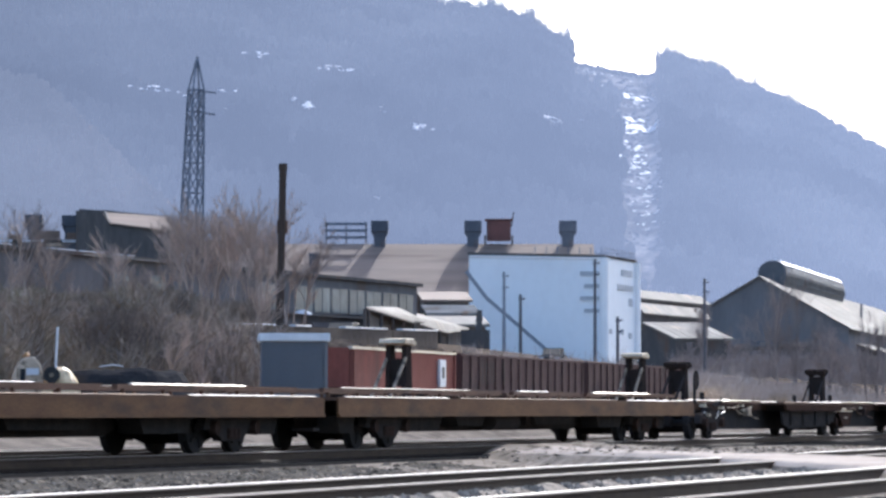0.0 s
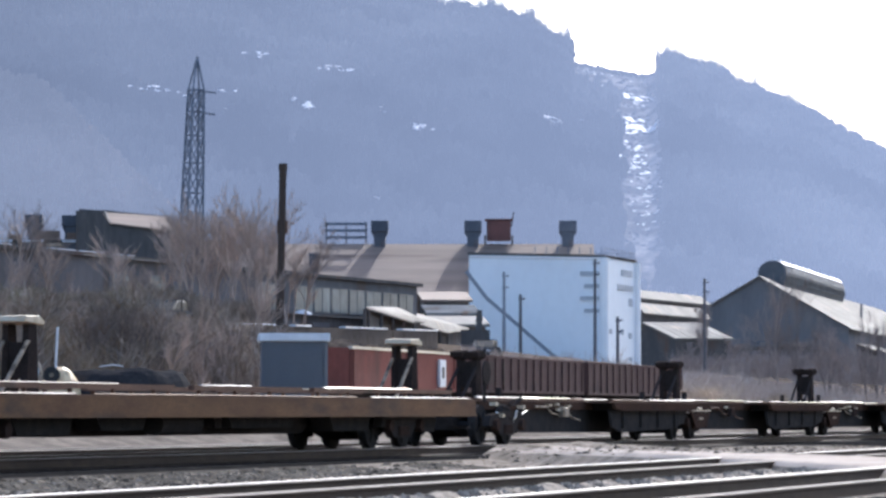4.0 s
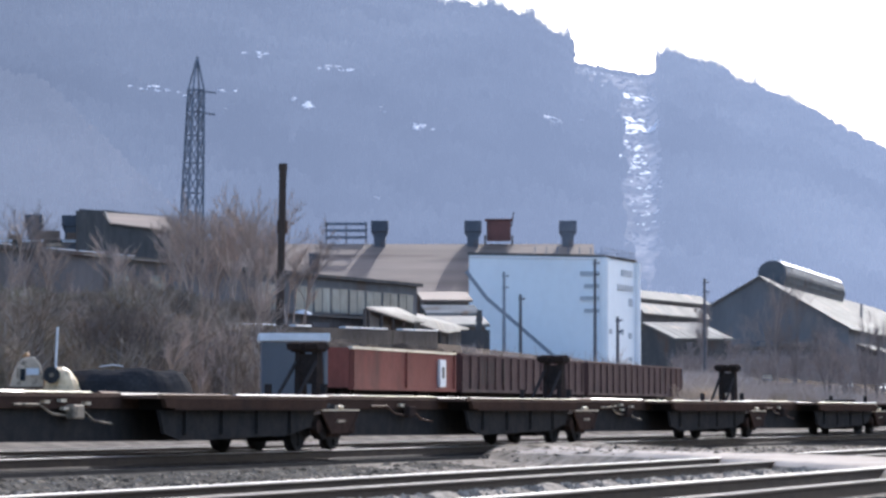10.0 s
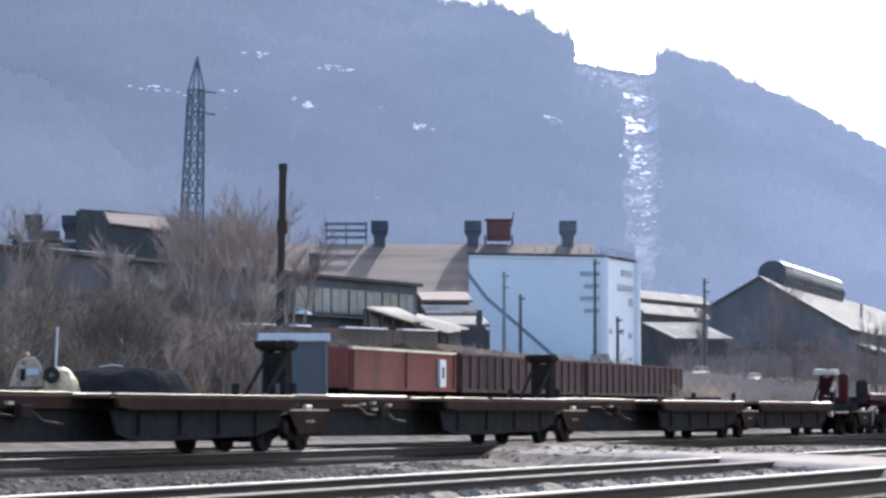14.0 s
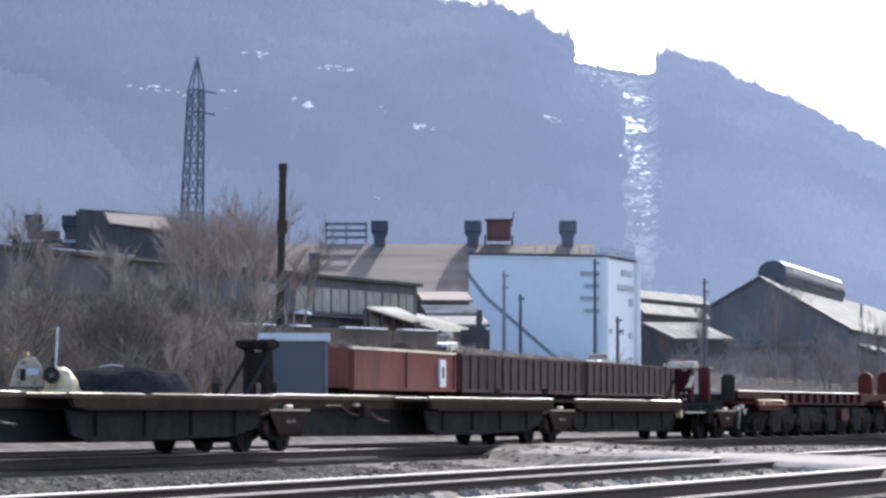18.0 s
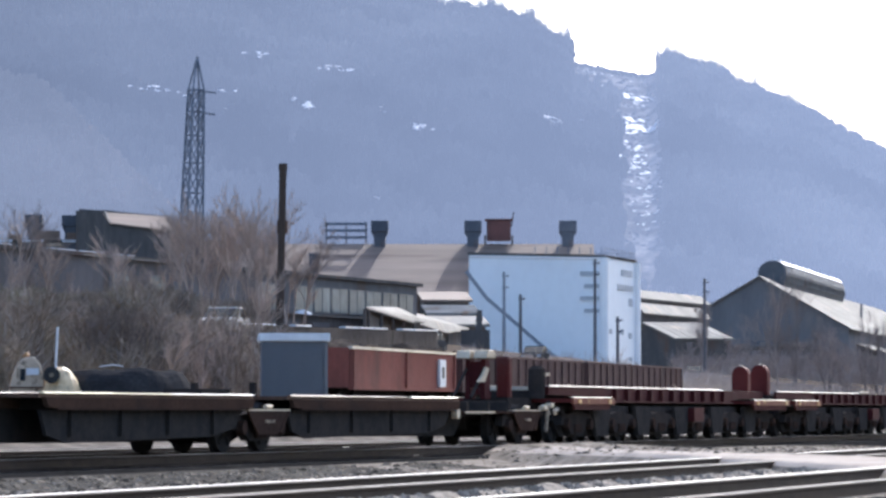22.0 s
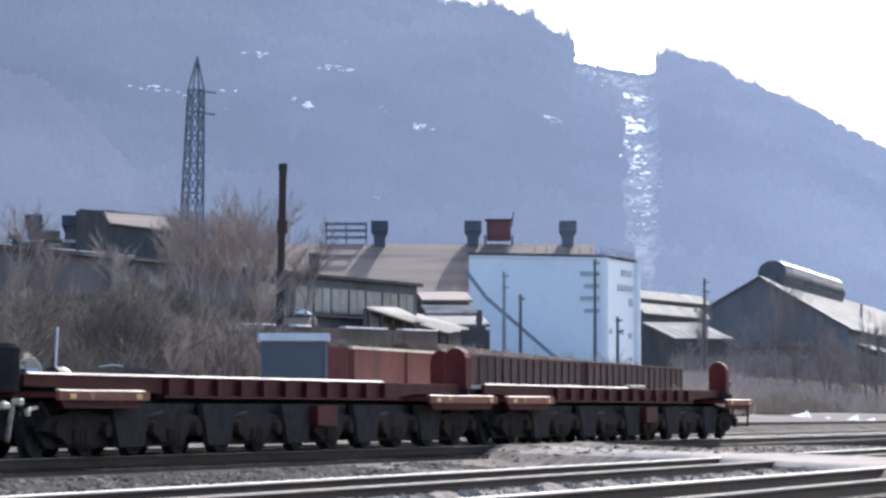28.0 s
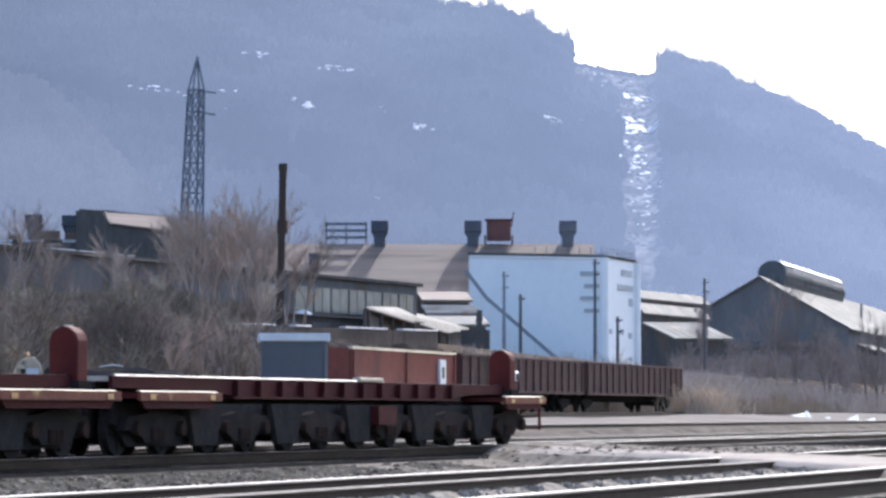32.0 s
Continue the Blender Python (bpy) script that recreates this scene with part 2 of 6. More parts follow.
M["black"] = mat("black", (0.03, 0.03, 0.032), (0.05, 0.048, 0.046), 0.6, scale=3, fine=20)
M["car_dark"] = mat("car_dark", (0.05, 0.052, 0.058), (0.035, 0.037, 0.042), 0.92, 0.0, scale=1, fine=20, bump=0)
M["car_glass"] = mat("car_glass", (0.02, 0.023, 0.027), (0.03, 0.033, 0.037), 0.62, scale=1, fine=20, bump=0)
M["snow"] = mat("snow", (0.86, 0.88, 0.92), (0.78, 0.80, 0.85), 0.7, scale=0.1, fine=0.6, bump=0.2)
# snow dimmed and blued, haze put into its colour
M["hazed_snow"] = mat("hazed_snow", (0.60, 0.63, 0.70), (0.42, 0.45, 0.52), 0.9, scale=0.1, fine=0.6, bump=0.2)


# ---- building blocks ----
def box(bm, x0, y0, z0, x1, y1, z1):
    v = [bm.verts.new((x, y, z)) for z in (z0, z1) for y in (y0, y1) for x in (x0, x1)]
    for f in ((0, 2, 3, 1), (4, 5, 7, 6), (0, 1, 5, 4), (2, 6, 7, 3), (0, 4, 6, 2), (1, 3, 7, 5)):
        bm.faces.new([v[i] for i in f])
    return bm


def beam(bm, a, b, r, sides=6, r2=None):
    """A round or square bar from a to b."""
    a, b = Vector(a), Vector(b)
    d = (b - a)
    u = d.cross(Vector((0, 0, 1)) if abs(d.z) < 0.9 * d.length else Vector((1, 0, 0))).normalized()
    w = d.cross(u).normalized()
    r2 = r if r2 is None else r2
    rings = []
    for p, q in ((a, r), (b, r2)):
        rings.append([bm.verts.new(p + (u * math.cos(2 * math.pi * (i + 0.5) / sides) + w * math.sin(2 * math.pi * (i + 0.5) / sides)) * q) for i in range(sides)])
    for i in range(sides):
        j = (i + 1) % sides
        bm.faces.new((rings[0][i], rings[0][j], rings[1][j], rings[1][i]))
    bm.faces.new(rings[0][::-1])
    bm.faces.new(rings[1])
    return bm


def prism(bm, pts, y0, y1, axis="y"):
    """A polygon (x, z) pushed along y (or (y, z) along x)."""
    def p(a, c, d):
        return (a, d, c) if axis == "y" else (d, a, c)
    lo = [bm.verts.new(p(a, c, y0)) for a, c in pts]
    hi = [bm.verts.new(p(a, c, y1)) for a, c in pts]
    k = len(pts)
    bm.faces.new(lo)
    bm.faces.new(hi[::-1])
    for i in range(k):
        j = (i + 1) % k
        bm.faces.new((lo[j], lo[i], hi[i], hi[j]))
    return bm


def disc(bm, x, y, z, r, w, sides=18):
    """A wheel-like disc on the y axis."""
    return beam(bm, (x, y - w / 2, z), (x, y + w / 2, z), r, sides)


def part(name, bm, material, parent=None, label="", bevel=0.0, smooth=False):
    """ONE mesh object out of a bmesh, under a thing or a part."""
    if bevel:
        bmesh.ops.bevel(bm, geom=bm.edges[:], offset=bevel, segments=1, affect="EDGES", clamp_overlap=True)
    bmesh.ops.recalc_face_normals(bm, faces=bm.faces[:])
    me = bpy.data.meshes.new(name)
    bm.to_mesh(me)
    bm.free()
    me.materials.append(M[material])
    if smooth:
        me.shade_smooth()
    ob = new(name, me)
    if parent is not None:
        ob.parent = parent
    if label:
        ob["label"] = label
    return ob


def raw(name, verts, faces, material, parent=None):
    me = bpy.data.meshes.new(name)
    me.from_pydata(verts, [], faces)
    me.materials.append(M[material])
    ob = new(name, me)
    if parent is not None:
        ob.parent = parent
    return ob


def shared(name, data, parent, m):
    """Another object on the mesh of an alike piece."""
    ob = new(name, data)
    ob.parent = parent
    ob.matrix_basis = m
    return ob


def B():
    return bmesh.new()


def thing(name, label, category, m=None, group="", kind=""):
    ob = tagged(new(name), label, category, group, kind)
    if m is not None:
        ob.matrix_basis = m
    return ob


def heading(x, y, z, deg):
    """Pose whose local x axis points deg degrees clockwise from +y (away from the camera), y to its left."""
    return pose(x, y, z, 0, 0, 90 - deg)


def smooth(a, b, x):
    t = min(1.0, max(0.0, (x - a) / (b - a)))
    return t * t * (3 - 2 * t)


# ---- ground ----
ROAD_P, ROAD_D = Vector((-16.2, 155.0, 0)), Vector((0.1754, 0.9845, 0))
ROAD_R = Vector((0.9845, -0.1754, 0))
ROAD_Z = 4.8


BEND = 390.0
ROAD_D2 = Vector((math.sin(radians(15)), math.cos(radians(15)), 0))
ROAD_R2 = Vector((ROAD_D2.y, -ROAD_D2.x, 0))
ROAD_Q = ROAD_P + ROAD_D * BEND


def road_side(x, y):
    """Metres to the right of the road's centre line."""
    if y > ROAD_Q.y:
        return (x - ROAD_Q.x) * ROAD_R2.x + (y - ROAD_Q.y) * ROAD_R2.y
    return (x - ROAD_P.x) * ROAD_R.x + (y - ROAD_P.y) * ROAD_R.y


def ground_z(x, y):
    perp = x * TN.x + y * TN.y
    z = 0.02 + 0.86 * smooth(30, 46, perp)
    bed = max((1 - smooth(2.1, 3.4, abs(perp - c)) for c in (7.9, 11.7, 23.0, 27.8)), default=0)
    z += 0.12 * bed
    s = road_side(x, y)
    z += (ROAD_Z - 0.1 - z) * (1 - smooth(4.6, 11.0, s))
    if s < -5.2:
        z += 1.75 * (1 - smooth(-6.0, -5.2, s)) * smooth(180, 200, y) + 0.5 * (1 - smooth(-11.5, -5.8, s)) * smooth(185, 212, y)
    if y < 90:
        z = min(z, 0.14 + 0.8 * smooth(30, 46, perp)) if s > 0 else z
    z += 14 * smooth(900, 1250, y)
    if y > 60:
        z += 0.25 * noise.noise(Vector((x * 0.06, y * 0.06, 0))) * smooth(60, 140, y) * (1 if abs(s) > 6 else 0)
    return z


def build_ground():
    ys = [-40 + i * 4 for i in range(11)] + [4 + i * 1.5 for i in range(66)] + [103 + i * 3 for i in range(50)] + [253 + i * 10 for i in range(40)] + [660 + i * 45 for i in range(30)] + [2200, 2800, 3600]
    us = [-1, -0.7, -0.45, -0.3] + [-0.2 + i * 0.004 for i in range(101)] + [0.3, 0.45, 0.7, 1]
    verts, faces = [], []
    for y in ys:
        for u in us:
            x = u * max(40, abs(y) + 15)
            verts.append((x, y, ground_z(x, y)))
    w = len(us)
    for j in range(len(ys) - 1):
        for i in range(w - 1):
            a = j * w + i
            faces.append((a, a + 1, a + w + 1, a + w))
    ob = raw("ground", verts, faces, "soil")
    ob.data.materials.append(M["ballast"])
    ob.data.materials.append(M["dust"])
    ob.data.materials.append(M["gravel"])
    for p in ob.data.polygons:
        c = p.center
        if road_side(c.x, c.y) > 10.5 and c.y < 260:
            perp, along = c.x * TN.x + c.y * TN.y, c.x * TD.x + c.y * TD.y
            pale = 12.8 < perp < 21.5 and (along - 60) / 14 + 0.8 * noise.noise(Vector((perp * 0.9, along * 0.35, 1))) > 0
            p.material_index = 3 if pale else (1 if perp < 30 else 2)
    tagged(ob, "brown winter soil and gravel of the rail yard and its banks", "ground", kind="structure")
    ob.data.shade_smooth()
    return ob


build_ground()


# ---- tracks ----
def at_track(perp, along):
    p = TN * perp + TD * along
    return p.x, p.y


TDEG = math.degrees(THETA)


def build_track(name, perp, a0, a1, deg=None, mid=None, z=0.0):
    """One track: ballast bed, two rails with bright heads, ties."""
    x, y = at_track(perp, 0)
    tr = thing(name, "railway track with bright worn rail heads on grey ballast", "railway track", heading(*(mid or (x, y)), z, deg or TDEG), kind="structure")
    bm = B()
    w = 2.1 if perp == 23.0 else 2.3
    prism(bm, [(-w, 0.0), (w, 0.0), (1.6, RAIL - 0.19), (-1.6, RAIL - 0.19)], a0, a1, axis="x")
    part("ballast_bed", bm, "dark_ballast" if 20 < perp < 25 else ("yard_gravel" if perp > 25 else "worn_ballast"), tr)
    for s in (-0.7525, 0.7525):
        bm = B()
        prism(bm, [(s - 0.075, RAIL - 0.17), (s + 0.075, RAIL - 0.17), (s + 0.02, RAIL - 0.145), (s + 0.02, RAIL - 0.05), (s + 0.036, RAIL - 0.04), (s + 0.036, RAIL - 0.022), (s - 0.036, RAIL - 0.022), (s - 0.036, RAIL - 0.04), (s - 0.02, RAIL - 0.05), (s - 0.02, RAIL - 0.145)], a0, a1, axis="x")
        r = part("rail", bm, "rail", tr)
        bm = B()
        prism(bm, [(s - 0.036, RAIL - 0.021), (s + 0.036, RAIL - 0.021), (s + 0.034, RAIL - 0.013), (s + 0.02, RAIL - 0.006), (s - 0.02, RAIL - 0.006), (s - 0.034, RAIL - 0.013)], a0, a1, axis="x")
        part("rail_head", bm, "rail_dull", r)
        bm = B()
        prism(bm, [(s - 0.019, RAIL - 0.005), (s + 0.019, RAIL - 0.005), (s + 0.016, RAIL), (s - 0.016, RAIL)], a0, a1, axis="x")
        part("running_band", bm, "rail_head" if (s > 0 and perp < 26) or 20 < perp < 26 else "rail_dull", r)
    return tr


TRACKS = [build_track("track", 23.0, -10, 640), build_track("track", 11.7, -42, 380, 17.4, (-0.09, 37.2)), build_track("track", 7.9, -5, 420), build_track("track", 27.8, 0, 640), build_track("track", 36.0, 60, 640, z=0.27)]



# ---- the train ----
SPEED = 4.397
LEAD = 23.0 * math.tan(THETA)


def run(t):
    """Metres that the train has gone by t seconds."""
    return SPEED * (t + 0.42 * (max(0.0, t - 25.5) / 6.5) ** 1.5)


def edge_strip(c, x0, x1, s, z, h, material="worn_glint_edge", name="edge_strip"):
    """A worn deck edge along a car, pale as a sun glint, its top bevelled outwards."""
    g = 1 if s < 0 else -1
    pts = [(s, z), (s + g * 0.09, z), (s + g * 0.09, z + h * 0.6), (s + g * 0.055, z + h * 0.6)]
    return part(name, prism(B(), pts if g > 0 else pts[::-1], x0, x1, axis="x"), material, c)


def broken_edge(c, x0, x1, s, z, h, name, seed):
    """A worn edge in uneven lengths, some in pale glint colour and some rusted over."""
    rnd = random.Random(seed)
    x = x0
    while x < x1 - 0.3:
        d = min(rnd.uniform(0.9, 3.4), x1 - x)
        edge_strip(c, x, x + d, s, z, h * rnd.uniform(0.6, 1.1), rnd.choice(("worn_glint_edge", "worn_glint_edge", "pale_deck", "brown_steel", "yellow_rub")), name)
        x += d + rnd.choice((0.02, 0.02, 0.35))


TRAIN = []      # (thing, metres along the train)


def coach(name, label, category, t0, group=""):
    ob = thing(name, label, category, group=group)
    TRAIN.append((ob, (t0 + 0.32) * SPEED))
    return ob


AXLES = []


def wheel_mesh():
    bm = B()
    for s in (-0.72, 0.72):
        disc(bm, 0, s, 0, 0.42, 0.13, 20)
        disc(bm, 0, s - 0.06 * (1 if s > 0 else -1), 0, 0.45, 0.03, 20)
        disc(bm, 0, s + 0.07 * (1 if s > 0 else -1), 0, 0.16, 0.06, 10)
        for k in range(5):
            a = 2 * math.pi * k / 5
            beam(bm, (0.12 * math.cos(a), s * 1.1, 0.12 * math.sin(a)), (0.34 * math.cos(a), s * 1.1, 0.34 * math.sin(a)), 0.035, 4)
    beam(bm, (0, -0.7, 0), (0, 0.7, 0), 0.08, 10)
    return bm


WHEEL = None


def truck(parent, x):
    """A two-axle bogie under a car, at x along it."""
    global WHEEL
    bm = B()
    for s in (-1.0, 1.0):
        prism(bm, [(x - 1.25, 0.40), (x - 1.15, 0.62), (x - 0.45, 0.66), (x - 0.3, 0.70), (x + 0.3, 0.70), (x + 0.45, 0.66), (x + 1.15, 0.62), (x + 1.25, 0.40), (x + 0.75, 0.40), (x + 0.45, 0.2), (x - 0.45, 0.2), (x - 0.75, 0.40)], s - 0.08, s + 0.08)
    box(bm, x - 0.2, -1.05, 0.36, x + 0.2, 1.05, 0.66)
    tr = part("truck", bm, "dark_steel", parent)
    # dark block added to close the bright gaps between the wheels
    part("brake_rigging", prism(B(), [(x - 1.35, 0.62), (x + 1.35, 0.62), (x + 1.3, 0.32), (x + 0.6, 0.16), (x - 0.6, 0.16), (x - 1.3, 0.32)], -0.3, 0.3), "dark_steel", tr)
    for s in (-1.12, 1.12):
        for dx in (-0.18, 0, 0.18):
            part("spring", beam(B(), (x + dx, s * 0.97, 0.24), (x + dx, s * 0.97, 0.42), 0.07, 8), "dark_brown", tr)
        for dx in (-0.89, 0.89):
            part("bearing_cap", disc(B(), x + dx, s, 0.42, 0.12, 0.12, 10), "dark_brown", tr)
    for dx in (-0.89, 0.89):
        if WHEEL is None:
            ax = part("wheel_set", wheel_mesh(), "wheel", tr)
            WHEEL = ax.data
        else:
            ax = new("wheel_set", WHEEL)
            ax.parent = tr
        AXLES.append((ax, x + dx))
    return tr


def coupler(parent, x, way):
    bm = B()
    box(bm, min(x, x + way * 0.45), -0.09, 0.72, max(x, x + way * 0.45), 0.09, 0.90)
    box(bm, min(x + way * 0.4, x + way * 0.62), -0.17, 0.66, max(x + way * 0.4, x + way * 0.62), 0.17, 0.96)
    part("coupler", bm, "dark_steel", parent, bevel=0.02)


def flatcar(t0, length=25.95, hitches=()):
    """A long low flat car with two raised trailer hitches; the origin at its leading end, x to the rear."""
    c = coach("flatcar", "long rusty brown trailer flatcar with worn deck edge, pale as a sun glint", "flatcar", t0, "cars of the freight train")
    L = length
    bm = B()
    box(bm, 0.25, -1.35, 0.90, L - 0.25, 1.35, 0.95)
    part("deck", bm, "brown_steel", c)
    for s in (-1.36, 1.36):
        bm = B()
        a, b = min(s, s * 1.03), max(s, s * 1.03)
        box(bm, 0.2, a, 0.62, L - 0.2, b, 0.93)
        box(bm, 0.2, min(s, s * 1.05), 0.60, L - 0.2, max(s, s * 1.05), 0.64)
        part("side_sill", bm, "rust_paint", c, "rusty orange-brown side sill")
        for x0, x1 in ((0.6, 6.5), (7.2, 18.8), (19.6, L - 0.6)):
            edge_strip(c, x0, x1, s * 1.03, 0.951, 0.035, "worn_glint_edge" if x0 != 7.2 else "rust_paint", name="rub_strip")
    for s in (-0.95, 0.95):
        bm = B()
        for x0, x1 in ((0.5, 11.2), (12.0, 17.0), (17.6, L - 0.5)):
            box(bm, x0, s - 0.05, 1.04, x1, s + 0.05, 1.12)
            k = x0 + 0.3
            while k < x1:
                box(bm, k, s - 0.03, 0.95, k + 0.06, s + 0.03, 1.045)
                k += 1.6
        part("guide_rail", bm, "brown_steel", c, "rusty wheel guide rail")
        for x0, x1 in ((1.5, 9.0), (12.4, 14.6), (18.2, 23.0)):
            edge_strip(c, x0, x1, s - 0.06 if s < 0 else s + 0.06, 1.121, 0.03, "worn_glint_edge" if x0 < 15 else "pale_deck", name="rail_cap")
    bm = B()
    prism(bm, [(0.3, 0.9), (L - 0.3, 0.9), (L - 0.3, 0.66), (L - 6.2, 0.62), (L - 7.6, 0.30), (7.6, 0.30), (6.2, 0.62), (0.3, 0.66)], -0.42, 0.42)
    part("centre_sill", bm, "dark_steel", c)
    for k in range(8):
        x = 2.0 + k * (L - 4.0) / 7
        part("cross_bearer", box(B(), x - 0.08, -1.33, 0.66, x + 0.08, 1.33, 0.88), "dark_steel", c)
    for x in (3.75, L - 3.75):
        truck(c, x)
    for x, way in ((0.1, -1), (L - 0.1, 1)):
        coupler(c, x, way)
    for s in (-1.1, 1.1):
        part("end_step", box(B(), L - 0.5, s - 0.2, 0.35, L - 0.2, s + 0.2, 0.4), "dark_steel", c)
    # dark plates added under the sill to fill it in
    for x0, x1, zb in ((1.3, 2.3, 0.3), (5.2, 7.4, 0.34), (8.2, 10.2, 0.4), (13.6, 16.8, 0.42), (L - 7.4, L - 5.2, 0.34), (L - 2.3, L - 1.3, 0.3)):
        part("brake_gear", prism(B(), [(x0, 0.62), (x1, 0.62), (x1 - 0.2, zb), (x0 + 0.2, zb)], -0.95, -0.55), "wheel", c)
    for x in hitches:
        hitch(c, x, "pale")
    tank = part("air_tank", beam(B(), (10.5, -0.9, 0.5), (12.2, -0.9, 0.5), 0.2, 12), "dark_steel", c)
    part("valve", box(B(), 12.9, -1.0, 0.42, 13.2, -0.7, 0.62), "old_steel", c)
    return c


def hitch(c, x, look_, z=0.95, up=True):
    """A trailer hitch: stanchion with a broad plate on top and two diagonal struts."""
    up_by = 1.24 if look_ == "pale" else 1.0
    main, plate = ("old_steel", "hitch_top") if look_ == "pale" else (("dark_red", "hitch_top") if look_ == "white" else ("old_steel", "old_steel"))
    if not up:
        bm = B()
        box(bm, x - 1.1, -0.35, z + 0.02, x + 0.2, 0.35, z + 0.12)
        return part("folded_hitch", bm, "dark_steel", c)
    bm = B()
    for s in (-0.17, 0.17):
        prism(bm, [(x - 0.16, z), (x + 0.26, z), (x + 0.16, z + 0.86 * up_by), (x - 0.12, z + 0.86 * up_by)], s - 0.05, s + 0.05)
    box(bm, x - 0.1, -0.17, z + 0.25, x - 0.04, 0.17, z + 0.8)
    st = part("hitch_stanchion", bm, main, c)
    bm = B()
    if look_ == "dark":
        for s in (-0.18, 0.18):
            prism(bm, [(x - 0.3, z + 0.88), (x + 0.26, z + 0.88), (x + 0.3, z + 0.97), (x + 0.1, z + 1.04), (x - 0.36, z + 1.0)], s - 0.13, s + 0.13)
        box(bm, x - 0.2, -0.28, z + 0.84, x + 0.2, 0.28, z + 0.9)
    elif look_ == "white":
        for s in (-0.2, 0.2):
            prism(bm, [(x - 0.42, z + 0.87), (x + 0.2, z + 0.87), (x + 0.26, z + 0.95), (x + 0.1, z + 1.05), (x - 0.3, z + 1.04)], s - 0.15, s + 0.15)
    else:
        prism(bm, [(x - 0.4, z + 1.10), (x + 0.3, z + 1.06), (x + 0.36, z + 1.12), (x + 0.15, z + 1.21), (x - 0.34, z + 1.19)], -0.28, 0.28)
    part("hitch_plate", bm, plate, c, bevel=0.015)
    for s in (-0.2, 0.2):
        bm = B()
        beam(bm, (x - 1.05, s, z + 0.03), (x - 0.1, s, z + 0.66 * up_by), 0.034, 6)
        part("hitch_strut", bm, "grey_tan" if look_ == "pale" else "dark_steel", c)
    if look_ == "white":
        part("hitch_bracket", prism(B(), [(x - 0.9, z + 0.36), (x - 0.48, z + 0.36), (x - 0.18, z + 0.64), (x - 0.36, z + 0.68), (x - 0.54, z + 0.52)], -0.33, -0.27), "hitch_top", c, "pale hitch bracket")
    return st


def spine_unit(t0, pitch, first, last, kind, n):
    """One platform of an articulated spine car; x runs from its leading truck to the next one."""
    c = coach("spine_car_unit", "dark brown articulated spine car platform with trailer hitch", "spine car", t0, "cars of the freight train")
    L = pitch
    a = -0.9 if first else 0.55
    b = L + 0.9 if last else L - 0.1
    bm = B()
    prism(bm, [(a, 0.92), (b, 0.92), (b, 0.62), (L - 2.1, 0.58), (L - 2.7, 0.2), (2.6, 0.24), (1.9, 0.55), (a, 0.62)], -0.5, 0.5)
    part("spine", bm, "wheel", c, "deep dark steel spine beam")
    bm = B()
    flange = 0.8 if last else 7.4
    box(bm, a + 0.2, -0.62, 0.921, flange, 0.62, 0.985)
    part("top_flange", bm, "brown_steel", c)
    for s in (-0.5, 0.5):
        part("upper_web", box(B(), a + 0.5, s - 0.11 if s < 0 else s + 0.001, 0.74, flange, s - 0.001 if s < 0 else s + 0.11, 0.918), "channel", c, "red-brown upper web of the spine")
        if not last:
            part("inner_web", box(B(), 7.405, s - 0.11 if s < 0 else s + 0.001, 0.74, 9.8, s - 0.001 if s < 0 else s + 0.11, 0.895), "channel", c)
            broken_edge(c, 7.35, 9.6, s * 1.26, 0.962, 0.045, "guide_edge", n * 3 + 40)
    for s in (-0.64, 0.64):
        broken_edge(c, a + 0.3, flange - 0.1, s, 0.986, 0.045, "flange_edge", n * 7 + (1 if s > 0 else 2))
    bm = B()
    p0, p1 = (0.9, L - 4.6) if last else (7.4, L - 0.7)
    box(bm, p0, -1.25, 0.90, p1, 1.25, 0.96)
    part("wheel_platform", bm, "brown_steel", c)
    for s in (-1.26, 1.26):
        sg = 1 if s > 0 else -1
        part("side_channel", prism(B(), [(p0 + 0.15, 0.90), (p1 - 0.05, 0.90), (p1 - 0.15, 0.74), (p1 - 0.9, 0.72), (p0 + 0.9, 0.72), (p0 + 0.25, 0.76)], s - 0.04, s + 0.04), "channel", c, "red-brown side channel")
        part("channel_lip", box(B(), p0 + 0.5, min(s + sg * 0.041, s + sg * 0.075), 0.715, p1 - 0.4, max(s + sg * 0.041, s + sg * 0.075), 0.75), "dark_brown", c)
        # skirt and ribs coloured darker than the channel, as shade beneath it
        y0 = s - sg * 0.14
        part("side_skirt", prism(B(), [(p0 + 0.3, 0.715), (p1 - 0.3, 0.715), (p1 - 0.6, 0.42), (p1 - 1.6, 0.28), (p0 + 1.2, 0.22), (p0 + 0.5, 0.34)], y0 - 0.03, y0 + 0.03), "wheel", c, "recessed web plate, coloured dark for the shade under the channel")
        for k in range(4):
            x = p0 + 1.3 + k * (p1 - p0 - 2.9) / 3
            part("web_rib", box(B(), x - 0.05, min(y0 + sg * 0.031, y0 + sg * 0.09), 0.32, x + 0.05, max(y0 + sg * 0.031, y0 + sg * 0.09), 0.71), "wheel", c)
        broken_edge(c, p0 + 0.1, p1 - 0.05, s * 1.04, 0.961, 0.04, "edge_rail", n * 5 + (3 if s > 0 else 4))
    for k in range(5):
        x = 8.2 + k * (L - 9.4) / 4
        part("cross_arm", box(B(), x - 0.07, -1.24, 0.72, x + 0.07, 1.24, 0.89), "dark_steel", c)
    bends = [(3.4, 0.80), (4.3, 0.80), (4.75, 0.66), (5.25, 0.63), (5.9, 0.70), (6.3, 0.55), (7.0, 0.50)]
